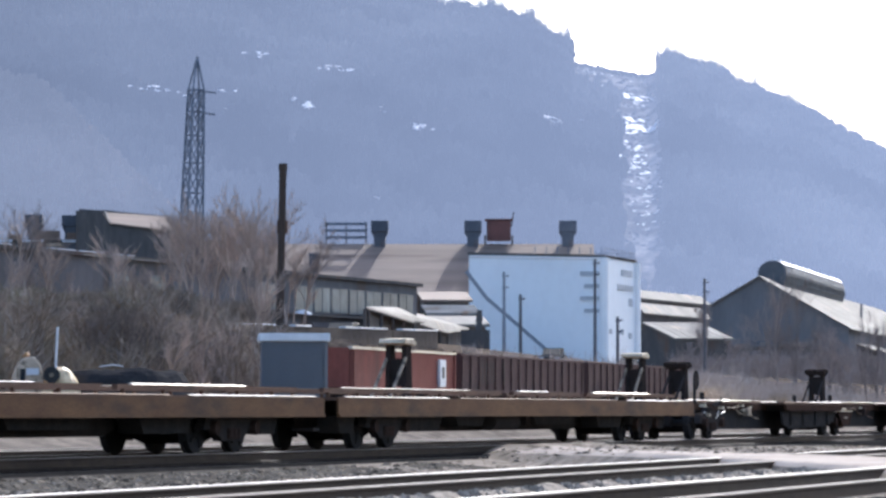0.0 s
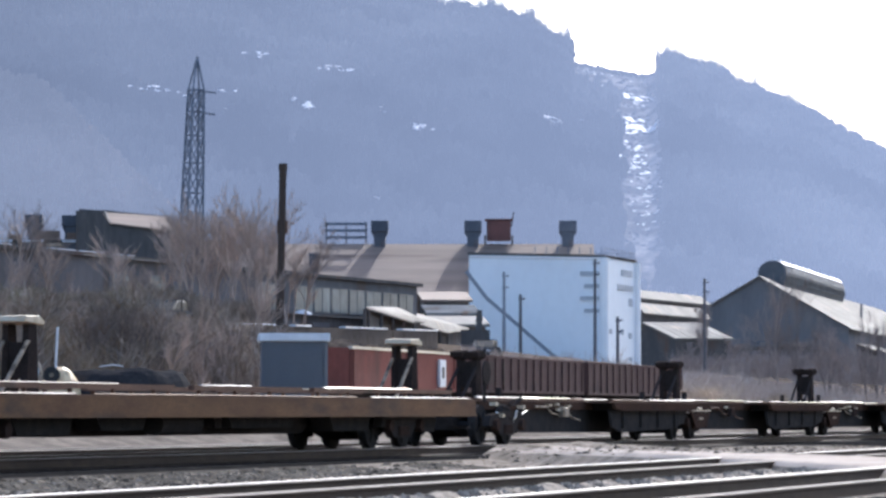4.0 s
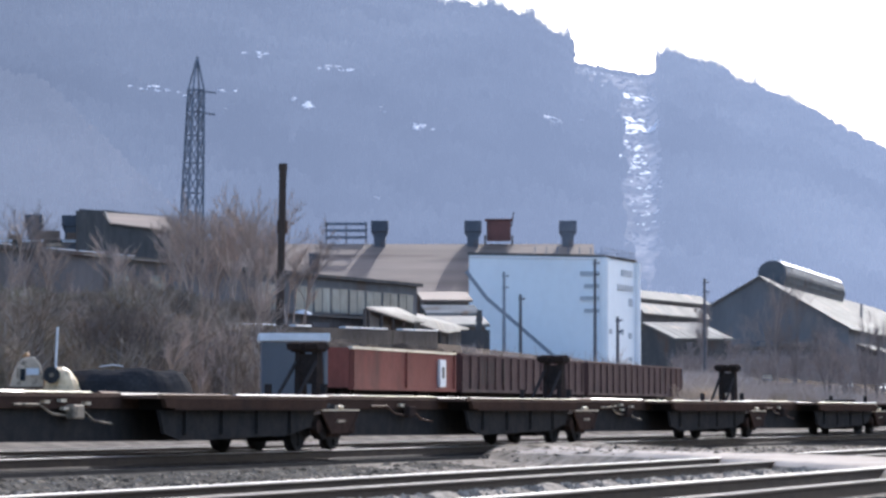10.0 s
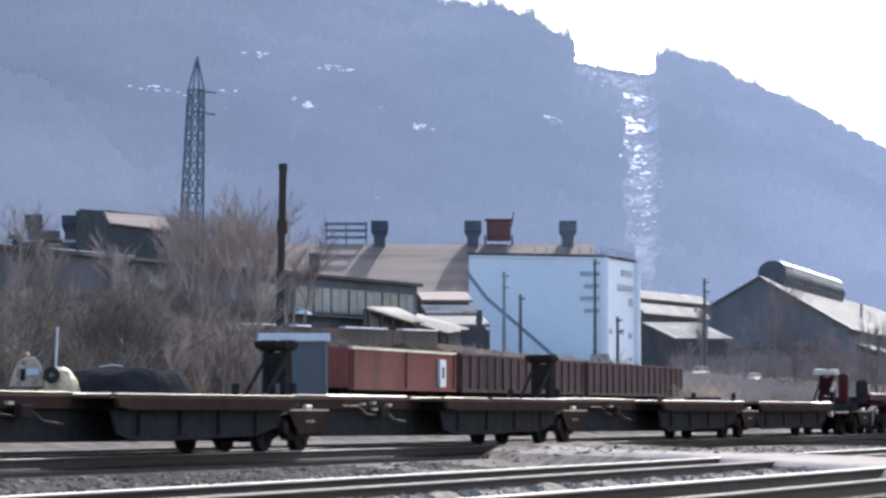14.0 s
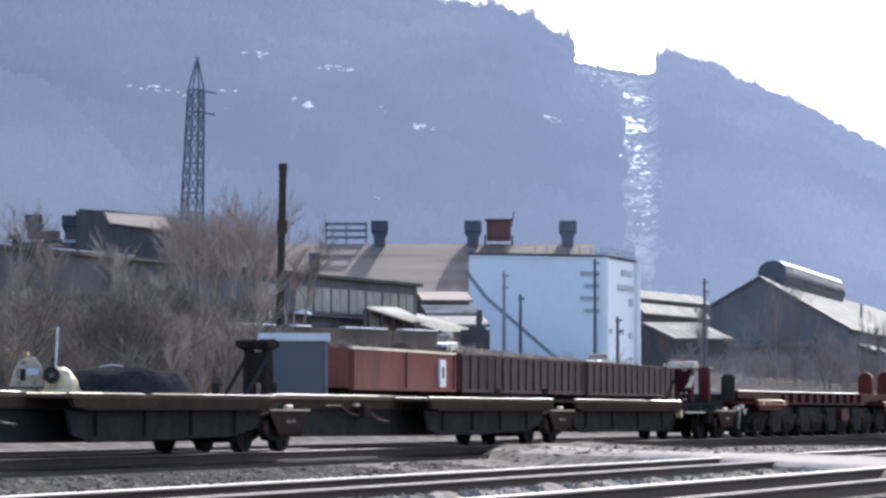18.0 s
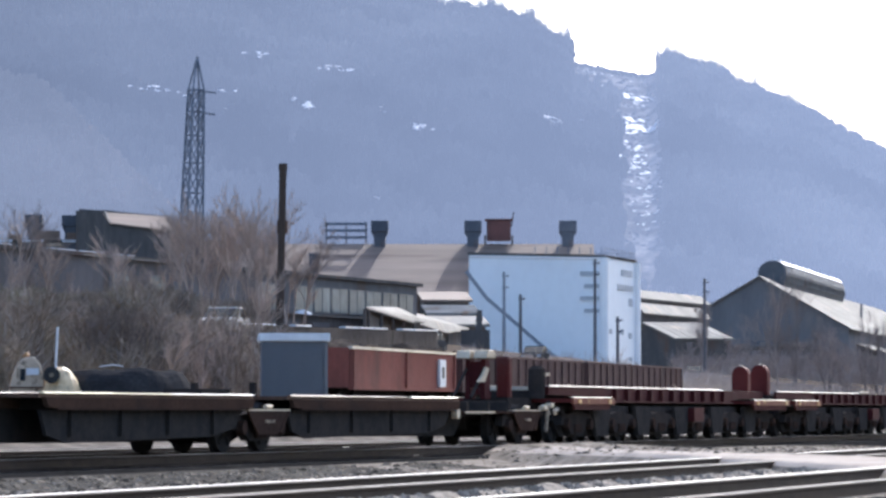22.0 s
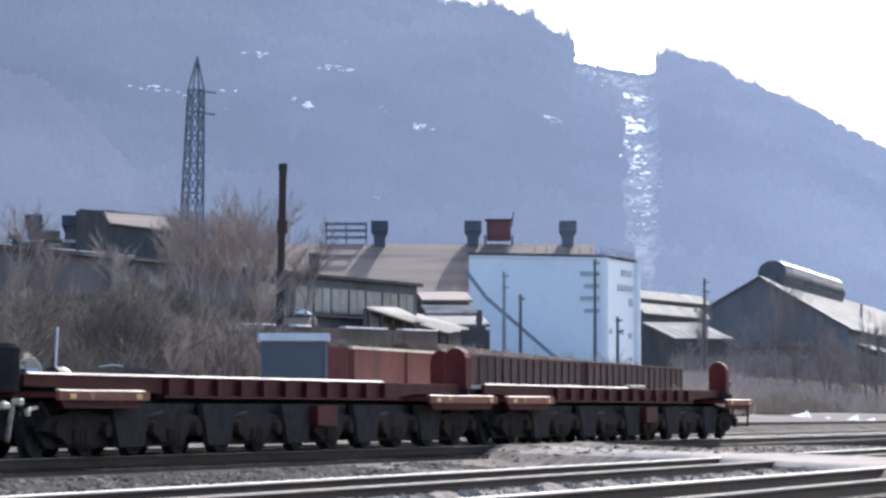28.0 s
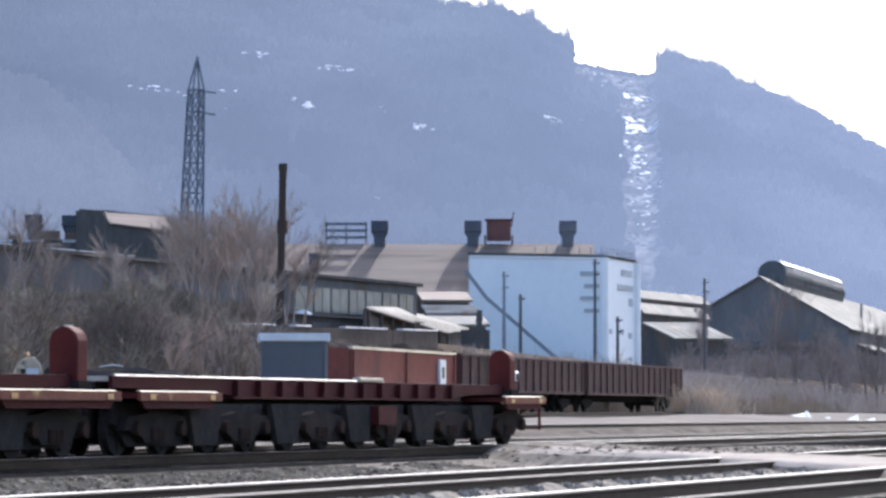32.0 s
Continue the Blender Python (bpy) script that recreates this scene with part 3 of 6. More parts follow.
    for (xa, za), (xb, zb) in zip(bends, bends[1:]) if n < 4 else ():
        part("brake_pipe", beam(B(), (xa, -0.64, za), (xb, -0.64, zb), 0.02, 6), "grey_tan" if n in (0, 2) else "brown_steel", c)
    for xa, za in ((4.5, 0.84), (5.1, 0.86), (5.2, 0.74), (6.0, 0.82)) if n in (0, 2) else ((5.1, 0.82),) if n < 4 else ():
        part("pipe_clamp", box(B(), xa - 0.1, -0.68, za - 0.025, xa + 0.1, -0.612, za + 0.025), "hitch_top", c)
    if last:
        part("end_deck", box(B(), L - 4.55, -1.2, 0.66, L + 0.6, 1.2, 0.70), "channel", c, "low dark end deck")
        part("deck_lip", box(B(), L - 4.1, -1.24, 0.66, L - 2.2, -1.21, 0.70), "hitch_top", c, "pale worn lip of the end deck")
        part("buffer_knob", disc(B(), L - 4.72, -1.22, 0.66, 0.11, 0.12, 16), "hitch_top", c, "pale round corner casting")
    if not last:
        part("brake_valve", box(B(), 5.3, -0.76, 0.58, 5.7, -0.613, 0.8), "grey_tan" if n == 0 else "dark_brown", c, bevel=0.02)
    for s in (-0.55, 0.55):
        part("stanchion", box(B(), 1.0, s - 0.05, 0.9, 1.12, s + 0.05, 1.2), "dark_steel", c)
    if first:
        truck(c, 0.0)
        hitch(c, 0.7, "dark", 0.96)
        coupler(c, -0.9, -1)
        rnd = random.Random(3)
        for k in range(16):
            x, z = rnd.uniform(-1.2, 1.2), rnd.uniform(0.45, 0.88)
            a = rnd.uniform(-1.4, 1.4)
            part("brake_lever", beam(B(), (x, -1.05, z), (x + 0.22 * math.cos(a), -1.1, z + 0.22 * math.sin(a)), rnd.uniform(0.014, 0.028), 6), "bare_steel" if k % 5 == 0 else "dark_steel", c)
        for x, z in ((-0.9, 0.86), (1.0, 0.8), (-0.45, 0.62)):
            part("end_bracket", box(B(), x - 0.07, -1.14, z - 0.04, x + 0.09, -1.0, z + 0.03), "hitch_top", c)
        bm = B()
        beam(bm, (-0.7, -0.8, 0.9), (-0.7, -0.8, 1.55), 0.04, 6)
        disc(bm, -0.7, -0.84, 1.5, 0.25, 0.04, 14)
        part("brake_wheel", bm, "dark_steel", c)
    truck(c, L)
    for sg in (-1, 1):
        y0 = 1.16 * sg
        part("bolster_end", box(B(), L - 0.9, y0 - 0.07, 0.705, L + 1.1, y0 + 0.07, 0.735), "hitch_top", c, "pale worn top of the truck side frame")
        part("bolster_pin", beam(B(), (L + 0.08, y0, 0.775), (L + 0.36, y0, 0.775), 0.038, 10), "hitch_top", c, "pale round pin cover")
        part("bolster_web", prism(B(), [(L - 0.85, 0.704), (L + 1.05, 0.704), (L + 0.55, 0.30), (L - 0.35, 0.30)], y0 + 0.045 * sg - 0.01, y0 + 0.045 * sg + 0.01), "dark_brown", c)
        for xa, xb in ((-0.87, -0.4), (1.07, 0.6)):
            part("frame_edge", beam(B(), (L + xa, y0 + 0.06 * sg, 0.69), (L + xb, y0 + 0.06 * sg, 0.32), 0.022, 6), "channel", c)
        part("bolster_plate", box(B(), L - 0.05, min(y0 + 0.056 * sg, y0 + 0.08 * sg), 0.50, L + 0.35, max(y0 + 0.056 * sg, y0 + 0.08 * sg), 0.55), "grey_tan", c)
    if kind == "dark":
        hitch(c, L + 1.7 if not last else L, "dark", 0.96)
    elif kind == "white":
        hitch(c, L + 0.45, "white", 0.96)
    else:
        hitch(c, L + 0.3, "dark", 0.96, up=False)
    if last:
        coupler(c, L + 0.9, 1)
    return c


def heavy_flat(t0, length, tail):
    """A red heavy-duty flat car on many axles; the raised deck stands between two lower end platforms."""
    c = coach("heavy_flatcar", "dark red heavy-duty flatcar on many axles with low end platforms", "flatcar", t0, "cars of the freight train")
    L = length
    g0, head = (0.3, -1.6) if tail == "first" else (0.5, 0.3)
    bm = B()
    box(bm, g0 + 0.1, -0.76, 1.17, L - 0.6, 0.76, 1.25)
    part("deck", bm, "pale_deck", c, "pale worn deck edge, its highlight in the colour")
    for s in (-0.8, 0.8):
        sg = 1 if s > 0 else -1
        part("side_girder", prism(B(), [(g0, 1.245), (L - 0.5, 1.245), (L - 0.5, 1.07), (L - 3.6, 1.03), (L - 4.6, 0.95), (5.6, 0.95), (4.6, 1.03), (g0, 1.07)], s - 0.035, s + 0.035), "dark_red", c, "dark red riveted side girder")
        part("lower_flange", box(B(), 5.4, s - 0.12, 0.91, L - 4.4, s + 0.12, 0.95), "dark_red", c)
        k = 5.6
        while k < L - 4.6:
            part("rib", box(B(), k - 0.06, min(s + sg * 0.036, s + sg * 0.13), 0.952, k + 0.06, max(s + sg * 0.036, s + sg * 0.13), 1.22), "dark_red", c)
            k += 1.05
        if tail == "first":
            edge_strip(c, g0 + 0.1, L - 5.4, s * 1.08, 1.251, 0.05)
        else:
            edge_strip(c, g0 + 0.1, L - 8.8, s * 1.08, 1.251, 0.05)
            part("chock", box(B(), L - 10.2, s - 0.08, 1.251, L - 8.9, s + 0.08, 1.33), "hitch_top", c, "pale timber chock", bevel=0.015)
    for x0, x1 in ((0.15, 3.5), (L - (4.4 if tail == "first" else 3.0), L - 0.15)):
        pf = part("end_platform", box(B(), x0, -1.42, 0.90, x1, 1.42, 0.98), "red_paint", c)
        for s in (-1.44, 1.44):
            part("platform_edge", box(B(), x0, s - 0.03, 0.86, x1, s + 0.03, 1.0), "yellow_edge", pf, "faded yellow platform edge")
            edge_strip(pf, x0 + 0.1, x1 - 0.1, s, 1.001, 0.03, "hitch_top", "platform_curb")
            part("platform_skirt", prism(B(), [(x0 + 0.15, 0.858), (x1 - 0.15, 0.858), (x1 - 0.3, 0.74), (x0 + 0.3, 0.74)], s * 0.97 - 0.02, s * 0.97 + 0.02), "dark_red", pf, "dark red hanging skirt")
            for xm in (x0 + 0.35, x1 - 0.55):
                part("reflector", box(B(), xm, s - 0.045, 0.88, xm + 0.22, s + 0.045, 0.96), "amber", pf, "faded amber reflector plate")
    part("centre_sill", box(B(), head, -0.5, 0.28, L - 0.3, 0.5, 1.0), "dark_steel", c)
    part("girder_core", box(B(), g0 + 0.1, -0.5, 1.003, L - 0.6, 0.5, 1.165), "dark_steel", c)
    n = 6
    for k in range(n):
        truck(c, 1.7 + k * (L - 3.4) / (n - 1))
    for k in range(n - 1):
        x = 1.7 + (k + 0.5) * (L - 3.4) / (n - 1)
        for s in (-1.1, 1.1):
            part("brake_hanger", prism(B(), [(x - 0.75, 0.82), (x + 0.75, 0.82), (x + 0.5, 0.14), (x - 0.45, 0.14)], s - 0.05, s + 0.05), "wheel", c)
    for k in range(0, n, 2):
        x0, x1 = 1.7 + k * (L - 3.4) / (n - 1) - 1.3, 1.7 + (k + 1) * (L - 3.4) / (n - 1) + 1.3
        for s in (-0.86, 0.86):
            part("span_bolster", prism(B(), [(x0, 0.82), (x1, 0.82), (x1, 0.5), (x1 - 0.5, 0.14), (x0 + 0.5, 0.14), (x0, 0.5)], s - 0.05, s + 0.05), "wheel", c)
    part("tool_box", box(B(), 0.55 * L - 0.5, -1.32, 0.45, 0.55 * L + 0.5, -1.0, 0.8), "dark_red", c)
    for x, way in ((head + 0.1, -1), (L - 0.1, 1)):
        coupler(c, x, way)

    def bulkhead(x, y):
        bm = B()
        pts = [(y - 0.24, 1.0), (y + 0.24, 1.0), (y + 0.24, 1.78), (y + 0.19, 1.9), (y + 0.1, 1.97), (y, 1.99), (y - 0.1, 1.97), (y - 0.19, 1.9), (y - 0.24, 1.78)]
        prism(bm, pts, x - 0.19, x + 0.19, axis="x")
        post = part("end_post", bm, "red_paint", c, "round-topped red end post", bevel=0.02)
        part("post_foot", box(B(), x - 0.24, y - 0.29, 0.985, x + 0.24, y + 0.29, 1.16), "dark_steel", post)
        for s in (-0.09, 0.09):
            part("lifting_eye", disc(B(), x + s, y, 1.985, 0.03, 0.05, 10), "hitch_top", post, "small pale lifting eye")
    if tail == "first":
        bulkhead(L - 0.42, -0.7)
        bm = B()
        box(bm, -1.5, -0.5, 0.98, -1.26, -0.2, 1.88)
        part("end_post", bm, "red_paint", c, bevel=0.04)
        part("brake_post", beam(B(), (0.2, -0.6, 0.98), (0.2, -0.6, 1.62), 0.19, 14), "dark_steel", c, "dark upright brake cylinder")
        part("brake_cap", beam(B(), (0.2, -0.6, 1.621), (0.2, -0.6, 1.7), 0.2, 14, 0.1), "dark_steel", c)
        # small pale blocks put in for white glints near the coupler
        for xk, zk, w in ((-1.15, 0.72, 0.22), (-0.62, 0.78, 0.16), (-0.35, 0.62, 0.12)):
            part("end_casting", box(B(), xk, -1.2, zk, xk + w, -1.05, zk + 0.1), "hitch_top", c, "pale block added for a glint at the car end", bevel=0.02)
        part("bracket", box(B(), 0.45, -0.75, 1.48, 0.75, -0.6, 1.55), "hitch_top", c)
        for k in range(5):
            rod_x = -1.4 + 0.42 * k
            part("brake_lever", beam(B(), (rod_x, -1.1, 0.72 + 0.1 * (k % 3)), (rod_x + 0.25, -1.12, 0.62 + 0.13 * (k % 2)), 0.035, 6), "bare_steel" if k % 2 else "dark_steel", c)
        beam_bm = beam(B(), (-0.95, -1.15, 0.25), (-0.75, -1.15, 0.8), 0.04, 6)
        part("hose", beam_bm, "grey_tan", c)
    else:
        bulkhead(1.75, 0.47)
        bulkhead(L - 1.0, -0.75)
        bm = B()
        for s in (-1.3, -0.9):
            beam(bm, (L - 0.1, s, 0.3), (L - 0.1, s, 0.98), 0.03, 6)
        for z in (0.35, 0.6, 0.85):
            beam(bm, (L - 0.1, -1.3, z), (L - 0.1, -0.9, z), 0.025, 6)
        part("ladder", bm, "red_paint", c)
        part("lamp_post", box(B(), L - 0.2, -0.75, 0.98, L - 0.12, -0.67, 1.36), "dark_red", c)
        part("end_lamp", box(B(), L - 0.3, -0.82, 1.36, L + 0.02, -0.58, 1.56), "shed_roof", c, "bright end-of-train marker box", bevel=0.03)
        part("lamp_lens", disc(B(), L - 0.14, -0.83, 1.44, 0.07, 0.03, 12), "black", c)
    return c


flatcar(8.8)
flatcar(14.78, 25.95, (7.45, 25.4))
STOPS = [21.35, 24.93, 28.56, 32.35, 36.13, 39.55]
KINDS = ["dark", "dark", "dark", "folded", "white"]
for i in range(5):
    spine_unit(STOPS[i], (STOPS[i + 1] - STOPS[i]) * SPEED, i == 0, i == 4, KINDS[i], i)
heavy_flat(40.15, 21.55, "first")
heavy_flat(45.15, 22.0, "second")


# ---- standing gondolas, signal hut, pile, machine ----
GON = (-3.97, 127.0, 14.6)      # start of the row and its heading
GON_Z = 0.70                     # lifts the far siding so that its rail tops lie at 1.08


def siding(x, y, deg, z, a0, a1):
    tr = thing("track", "weathered siding under standing gondola cars", "railway track", heading(x, y, z, deg), kind="structure")
    part("ballast_bed", prism(B(), [(-2.3, -0.3), (2.3, -0.3), (1.6, RAIL - 0.19), (-1.6, RAIL - 0.19)], a0, a1, axis="x"), "ballast", tr)
    for s in (-0.7525, 0.7525):
        part("rail", box(B(), a0, s - 0.036, RAIL - 0.18, a1, s + 0.036, RAIL), "rail", tr)
    return tr


siding(*GON[:2], GON[2], GON_Z, -40, 260)


def gondola(start, length, colour, label, ribs):
    m = heading(*GON[:2], GON_Z + RAIL, GON[2]) @ Matrix.Translation((start, 1.4, 0))
    c = thing("gondola_car", label, "gondola car", m, "standing gondola cars")
    L, h = length, 2.42
    for s in (-1.45, 1.45):
        bm = B()
        box(bm, 0.2, s - 0.04, 0.95, L - 0.2, s + 0.04, h - 0.1)
        part("side", bm, colour, c)
        part("top_chord", box(B(), 0.15, s - 0.09, h - 0.1, L - 0.15, s + 0.09, h), "pale_deck" if ribs < 12 else colour, c)
        part("side_sill", box(B(), 0.2, s - 0.1, 0.82, L - 0.2, s + 0.1, 0.95), colour, c)
        for k in range(ribs):
            x = 0.35 + k * (L - 0.7) / (ribs - 1)
            y0 = s + (0.041 if s > 0 else -0.116)
            part("rib", prism(B(), [(x - 0.08, 0.951), (x + 0.08, 0.951), (x + 0.06, h - 0.101), (x - 0.06, h - 0.101)], y0, y0 + 0.075), colour, c)
    for x in (0.2, L - 0.2):
        part("end", box(B(), x - 0.05, -1.4, 0.9, x + 0.05, 1.4, h - 0.05), colour, c)
    part("floor", box(B(), 0.3, -1.38, 0.86, L - 0.3, 1.38, 0.94), "dark_steel", c)
    part("centre_sill", box(B(), 0.1, -0.3, 0.5, L - 0.1, 0.3, 0.85), "dark_steel", c)
    for x in (2.2, L - 2.2):
        bm = B()
        for s in (-1.0, 1.0):
            prism(bm, [(x - 1.2, 0.42), (x - 1.1, 0.62), (x + 1.1, 0.62), (x + 1.2, 0.42), (x + 0.4, 0.2), (x - 0.4, 0.2)], s - 0.08, s + 0.08)
        box(bm, x - 0.2, -1.0, 0.36, x + 0.2, 1.0, 0.6)
        t = part("truck", bm, "dark_steel", c)
        for dx in (-0.89, 0.89):
            w = new("wheel_set", WHEEL)
            w.parent = t
            w.location = (x + dx, 0, 0.42)
    return c


red_gon = gondola(1.9, 15.6, "red_gon", "dull red flat-sided gondola car standing on a siding", 3)
part("placard", box(B(), 12.6, -1.62, 1.0, 13.5, -1.50, 2.1), "shed_roof", red_gon, "white panel with a dark slot")
part("placard_slot", box(B(), 12.9, -1.64, 1.35, 13.2, -1.621, 1.8), "black", red_gon)
mid_gon = gondola(18.1, 23.9, "gon_brown", "dark brown ribbed gondola car standing on a siding", 17)
for x in (3.6, 4.2, 4.9, 5.4, 7.4):
    part("stencil", box(B(), x, -1.575, 1.15, x + 0.16, -1.568, 2.15), "concrete", mid_gon, "faded pale stencil streak")
gondola(42.6, 24.8, "gon_brown", "dark brown ribbed gondola car standing on a siding", 17)


def signal_hut():
    c = thing("signal_hut", "blue-grey metal equipment hut with a flat white roof", "hut", pose(-5.0, 118, 0.6, 0, 0, 4))
    part("wall", box(B(), -1.1, 0, 0, 1.1, 2.6, 2.85), "shed_blue", c, bevel=0.02)
    part("roof", box(B(), -1.2, -0.12, 2.85, 1.2, 2.75, 3.12), "shed_roof", c, "flat white roof", bevel=0.03)
    part("door", box(B(), -0.95, -0.04, 0.15, 0.95, -0.003, 2.6), "shed_blue", c, "wide roller door")
    for k in range(10):
        part("slat", box(B(), -0.93, -0.055, 0.2 + 0.24 * k, 0.93, -0.041, 0.41 + 0.24 * k), "shed_blue", c)
    part("corner_trim", box(B(), 1.02, -0.03, 0, 1.12, 0.04, 2.84), "grey_clad", c)
    return c


signal_hut()


def mound(name, label, x, y, z, rx, ry, h, material, seed, flat=2.2, bumps=0.25):
    random.seed(seed)
    n, k = 40, 14
    verts, faces = [(x, y, z + h - 0.03)], []
    for j in range(1, k + 1):
        r = j / k
        for i in range(n):
            a = 2 * math.pi * i / n
            w = 1 + 0.10 * noise.noise(Vector((math.cos(a) * 1.7 + seed, math.sin(a) * 1.7, r * 2)))
            hh = h * max(0, (1 - r ** flat)) * (1 + bumps * r * noise.noise(Vector((math.cos(a) * r * 3, math.sin(a) * r * 3, seed)))) + 0.04 * random.random()
            verts.append((x + rx * r * w * math.cos(a), y + ry * r * w * math.sin(a), z + hh - 0.05))
    for i in range(n):
        faces.append((0, 1 + i, 1 + (i + 1) % n))
    for j in range(k - 1):
        for i in range(n):
            a, b = 1 + j * n + i, 1 + j * n + (i + 1) % n
            faces.append((a, a + n, b + n, b))
    return tagged(raw(name, verts, faces, material), label, "pile")


mound("coal_mound", "long low flat-topped black coal mound beside the tracks", -9.7, 106.5, 0.75, 2.3, 2.4, 1.6, "coal", 3, 10, 0.14)


# pale line added along the mound's top in place of a glint
def glint_on_mound():
    c = thing("cable", "thin pale line added for a glint on top of the coal mound", "cable")
    pts = [(-10.3, 2.42), (-10.05, 2.47), (-9.85, 2.48), (-9.6, 2.44)]
    for (xa, za), (xb, zb) in zip(pts, pts[1:]):
        part("strand", beam(B(), (xa, 105.2, za), (xb, 105.2, zb), 0.018, 6), "shed_roof", c)
    return c


glint_on_mound()


def snow_drift(x, y, w, d, h, seed):
    """A wedge of old snow, steep on one side and tapering on the other."""
    rnd = random.Random(seed)
    z = ground_z(x, y)
    c = tagged(new("snow_drift"), "dirty white wedge of old snow at the yard edge", "snow", group="snow drifts at the yard edge")
    n, k = 18, 5
    verts, faces = [], []
    for i in range(n + 1):
        u = i / n
        crest = h * (u ** 1.6) * (1 - max(0, u - 0.9) * 9) * rnd.uniform(0.8, 1.1)
        for j in range(k + 1):
            v = j / k
            verts.append((x + (u - 0.5) * w, y + (v - 0.5) * d, z - 0.03 + max(0.0, crest) * math.sin(math.pi * v) + 0.015 * rnd.random()))
    for i in range(n):
        for j in range(k):
            a = i * (k + 1) + j
            faces.append((a, a + k + 1, a + k + 2, a + 1))
    raw("crust", verts, faces, "snow", c)


snow_drift(20.25, 201, 1.6, 1.6, 0.42, 5)
snow_drift(23.6, 203, 0.9, 1.2, 0.4, 9)
snow_drift(24.6, 203.5, 1.0, 1.2, 0.22, 12)
snow_drift(22.0, 202, 0.6, 0.8, 0.12, 14)


def cone(bm, x, y, rings, sides=20):
    """A turned shape: rings of (radius, height)."""
    loops = [[bm.verts.new((x + r * math.cos(2 * math.pi * i / sides), y + r * math.sin(2 * math.pi * i / sides), z)) for i in range(sides)] for r, z in rings]
    for lo, hi in zip(loops, loops[1:]):
        for i in range(sides):
            k = (i + 1) % sides
            bm.faces.new((lo[i], lo[k], hi[k], hi[i]))
    bm.faces.new(loops[0][::-1])
    bm.faces.new(loops[-1])
    return bm


def tan_machine():
    c = thing("track_machine", "tan track machine coloured pale as if sunlit, with a dark round drum and an aerial", "rail machine", pose(-11.93, 104, 0.75, 0, 0, 8))
    part("chassis", box(B(), -1.2, 0.1, 0.15, 1.35, 1.6, 0.5), "brown_steel", c)
    cab = part("cab", prism(B(), [(-0.98, 0.5), (0.1, 0.5), (0.12, 1.2), (0.02, 1.72), (-0.18, 1.98), (-0.5, 1.94), (-0.72, 1.7), (-0.88, 1.2)], 0.35, 1.5), "cab_tan", c, "weathered beige cab with sloping sides", bevel=0.05)
    # the first pane is a plain white box imitating a glint
    part("cab_window", box(B(), -0.42, 0.31, 1.42, -0.05, 0.345, 1.62), "shed_roof", cab, "white box coloured as a glint on the cab window")
    part("cab_window", box(B(), -0.6, 0.31, 1.25, -0.45, 0.345, 1.6), "car_glass", cab, "dark cab window")
    part("cab_rail", box(B(), -0.95, 0.28, 1.02, 0.08, 0.33, 1.07), "brown_steel", cab)
    part("cab_step", box(B(), -0.9, 0.2, 0.55, -0.5, 0.34, 0.62), "tan_paint", cab)
    part("roof_lamp", cone(B(), -0.4, 0.9, [(0.1, 1.95), (0.1, 2.04), (0.05, 2.1)], 10), "amber", cab, smooth=True)
    hood = part("hood", cone(B(), 0.62, 0.62, [(0.72, 0.4), (0.7, 0.72), (0.6, 1.0), (0.46, 1.3), (0.28, 1.56), (0.1, 1.66)], 14), "tan_paint", c, "bright cream sloping hood", bevel=0.0)
    for k in range(4):
        part("hood_slot", box(B(), 0.32 + 0.18 * k, -0.1, 0.5, 0.4 + 0.18 * k, 0.05, 0.68), "brown_steel", hood)
    part("hood_trim", box(B(), 0.1, -0.14, 0.4, 1.2, 0.0, 0.46), "brown_steel", hood)
    part("drum", disc(B(), 0.32, 0.12, 1.42, 0.25, 0.3, 18), "black", c, "dark round drum")
    part("drum_hub", disc(B(), 0.32, -0.05, 1.42, 0.07, 0.04, 12), "grey_tan", c)
    part("aerial", beam(B(), (0.44, 0.3, 1.4), (0.5, 0.3, 2.85), 0.035, 6), "shed_roof", c)
    for x in (-0.8, 0.7):
        part("wheel", disc(B(), x, 0.1, 0.2, 0.26, 0.2, 16), "wheel", c)
    return c


tan_machine()


# ---- poles and the pylon ----
def tall_stack():
    c = thing("steel_stack", "tall thin dark steel stack, bare at the top", "stack", pose(-8.46, 180, 0.9, 0, 1.0, 0))
    part("shaft", beam(B(), (0, 0, 0), (0, 0, 12.6), 0.2, 14, 0.19), "wood_pole", c)
    part("cap", beam(B(), (0, 0, 12.6), (0, 0, 12.95), 0.225, 14), "wood_pole", c)
    part("side_box", box(B(), -0.27, 0.1, 9.35, 0.29, 0.5, 10.05), "brown_steel", c, "rusty box strapped to the stack", bevel=0.04)
    return c


tall_stack()


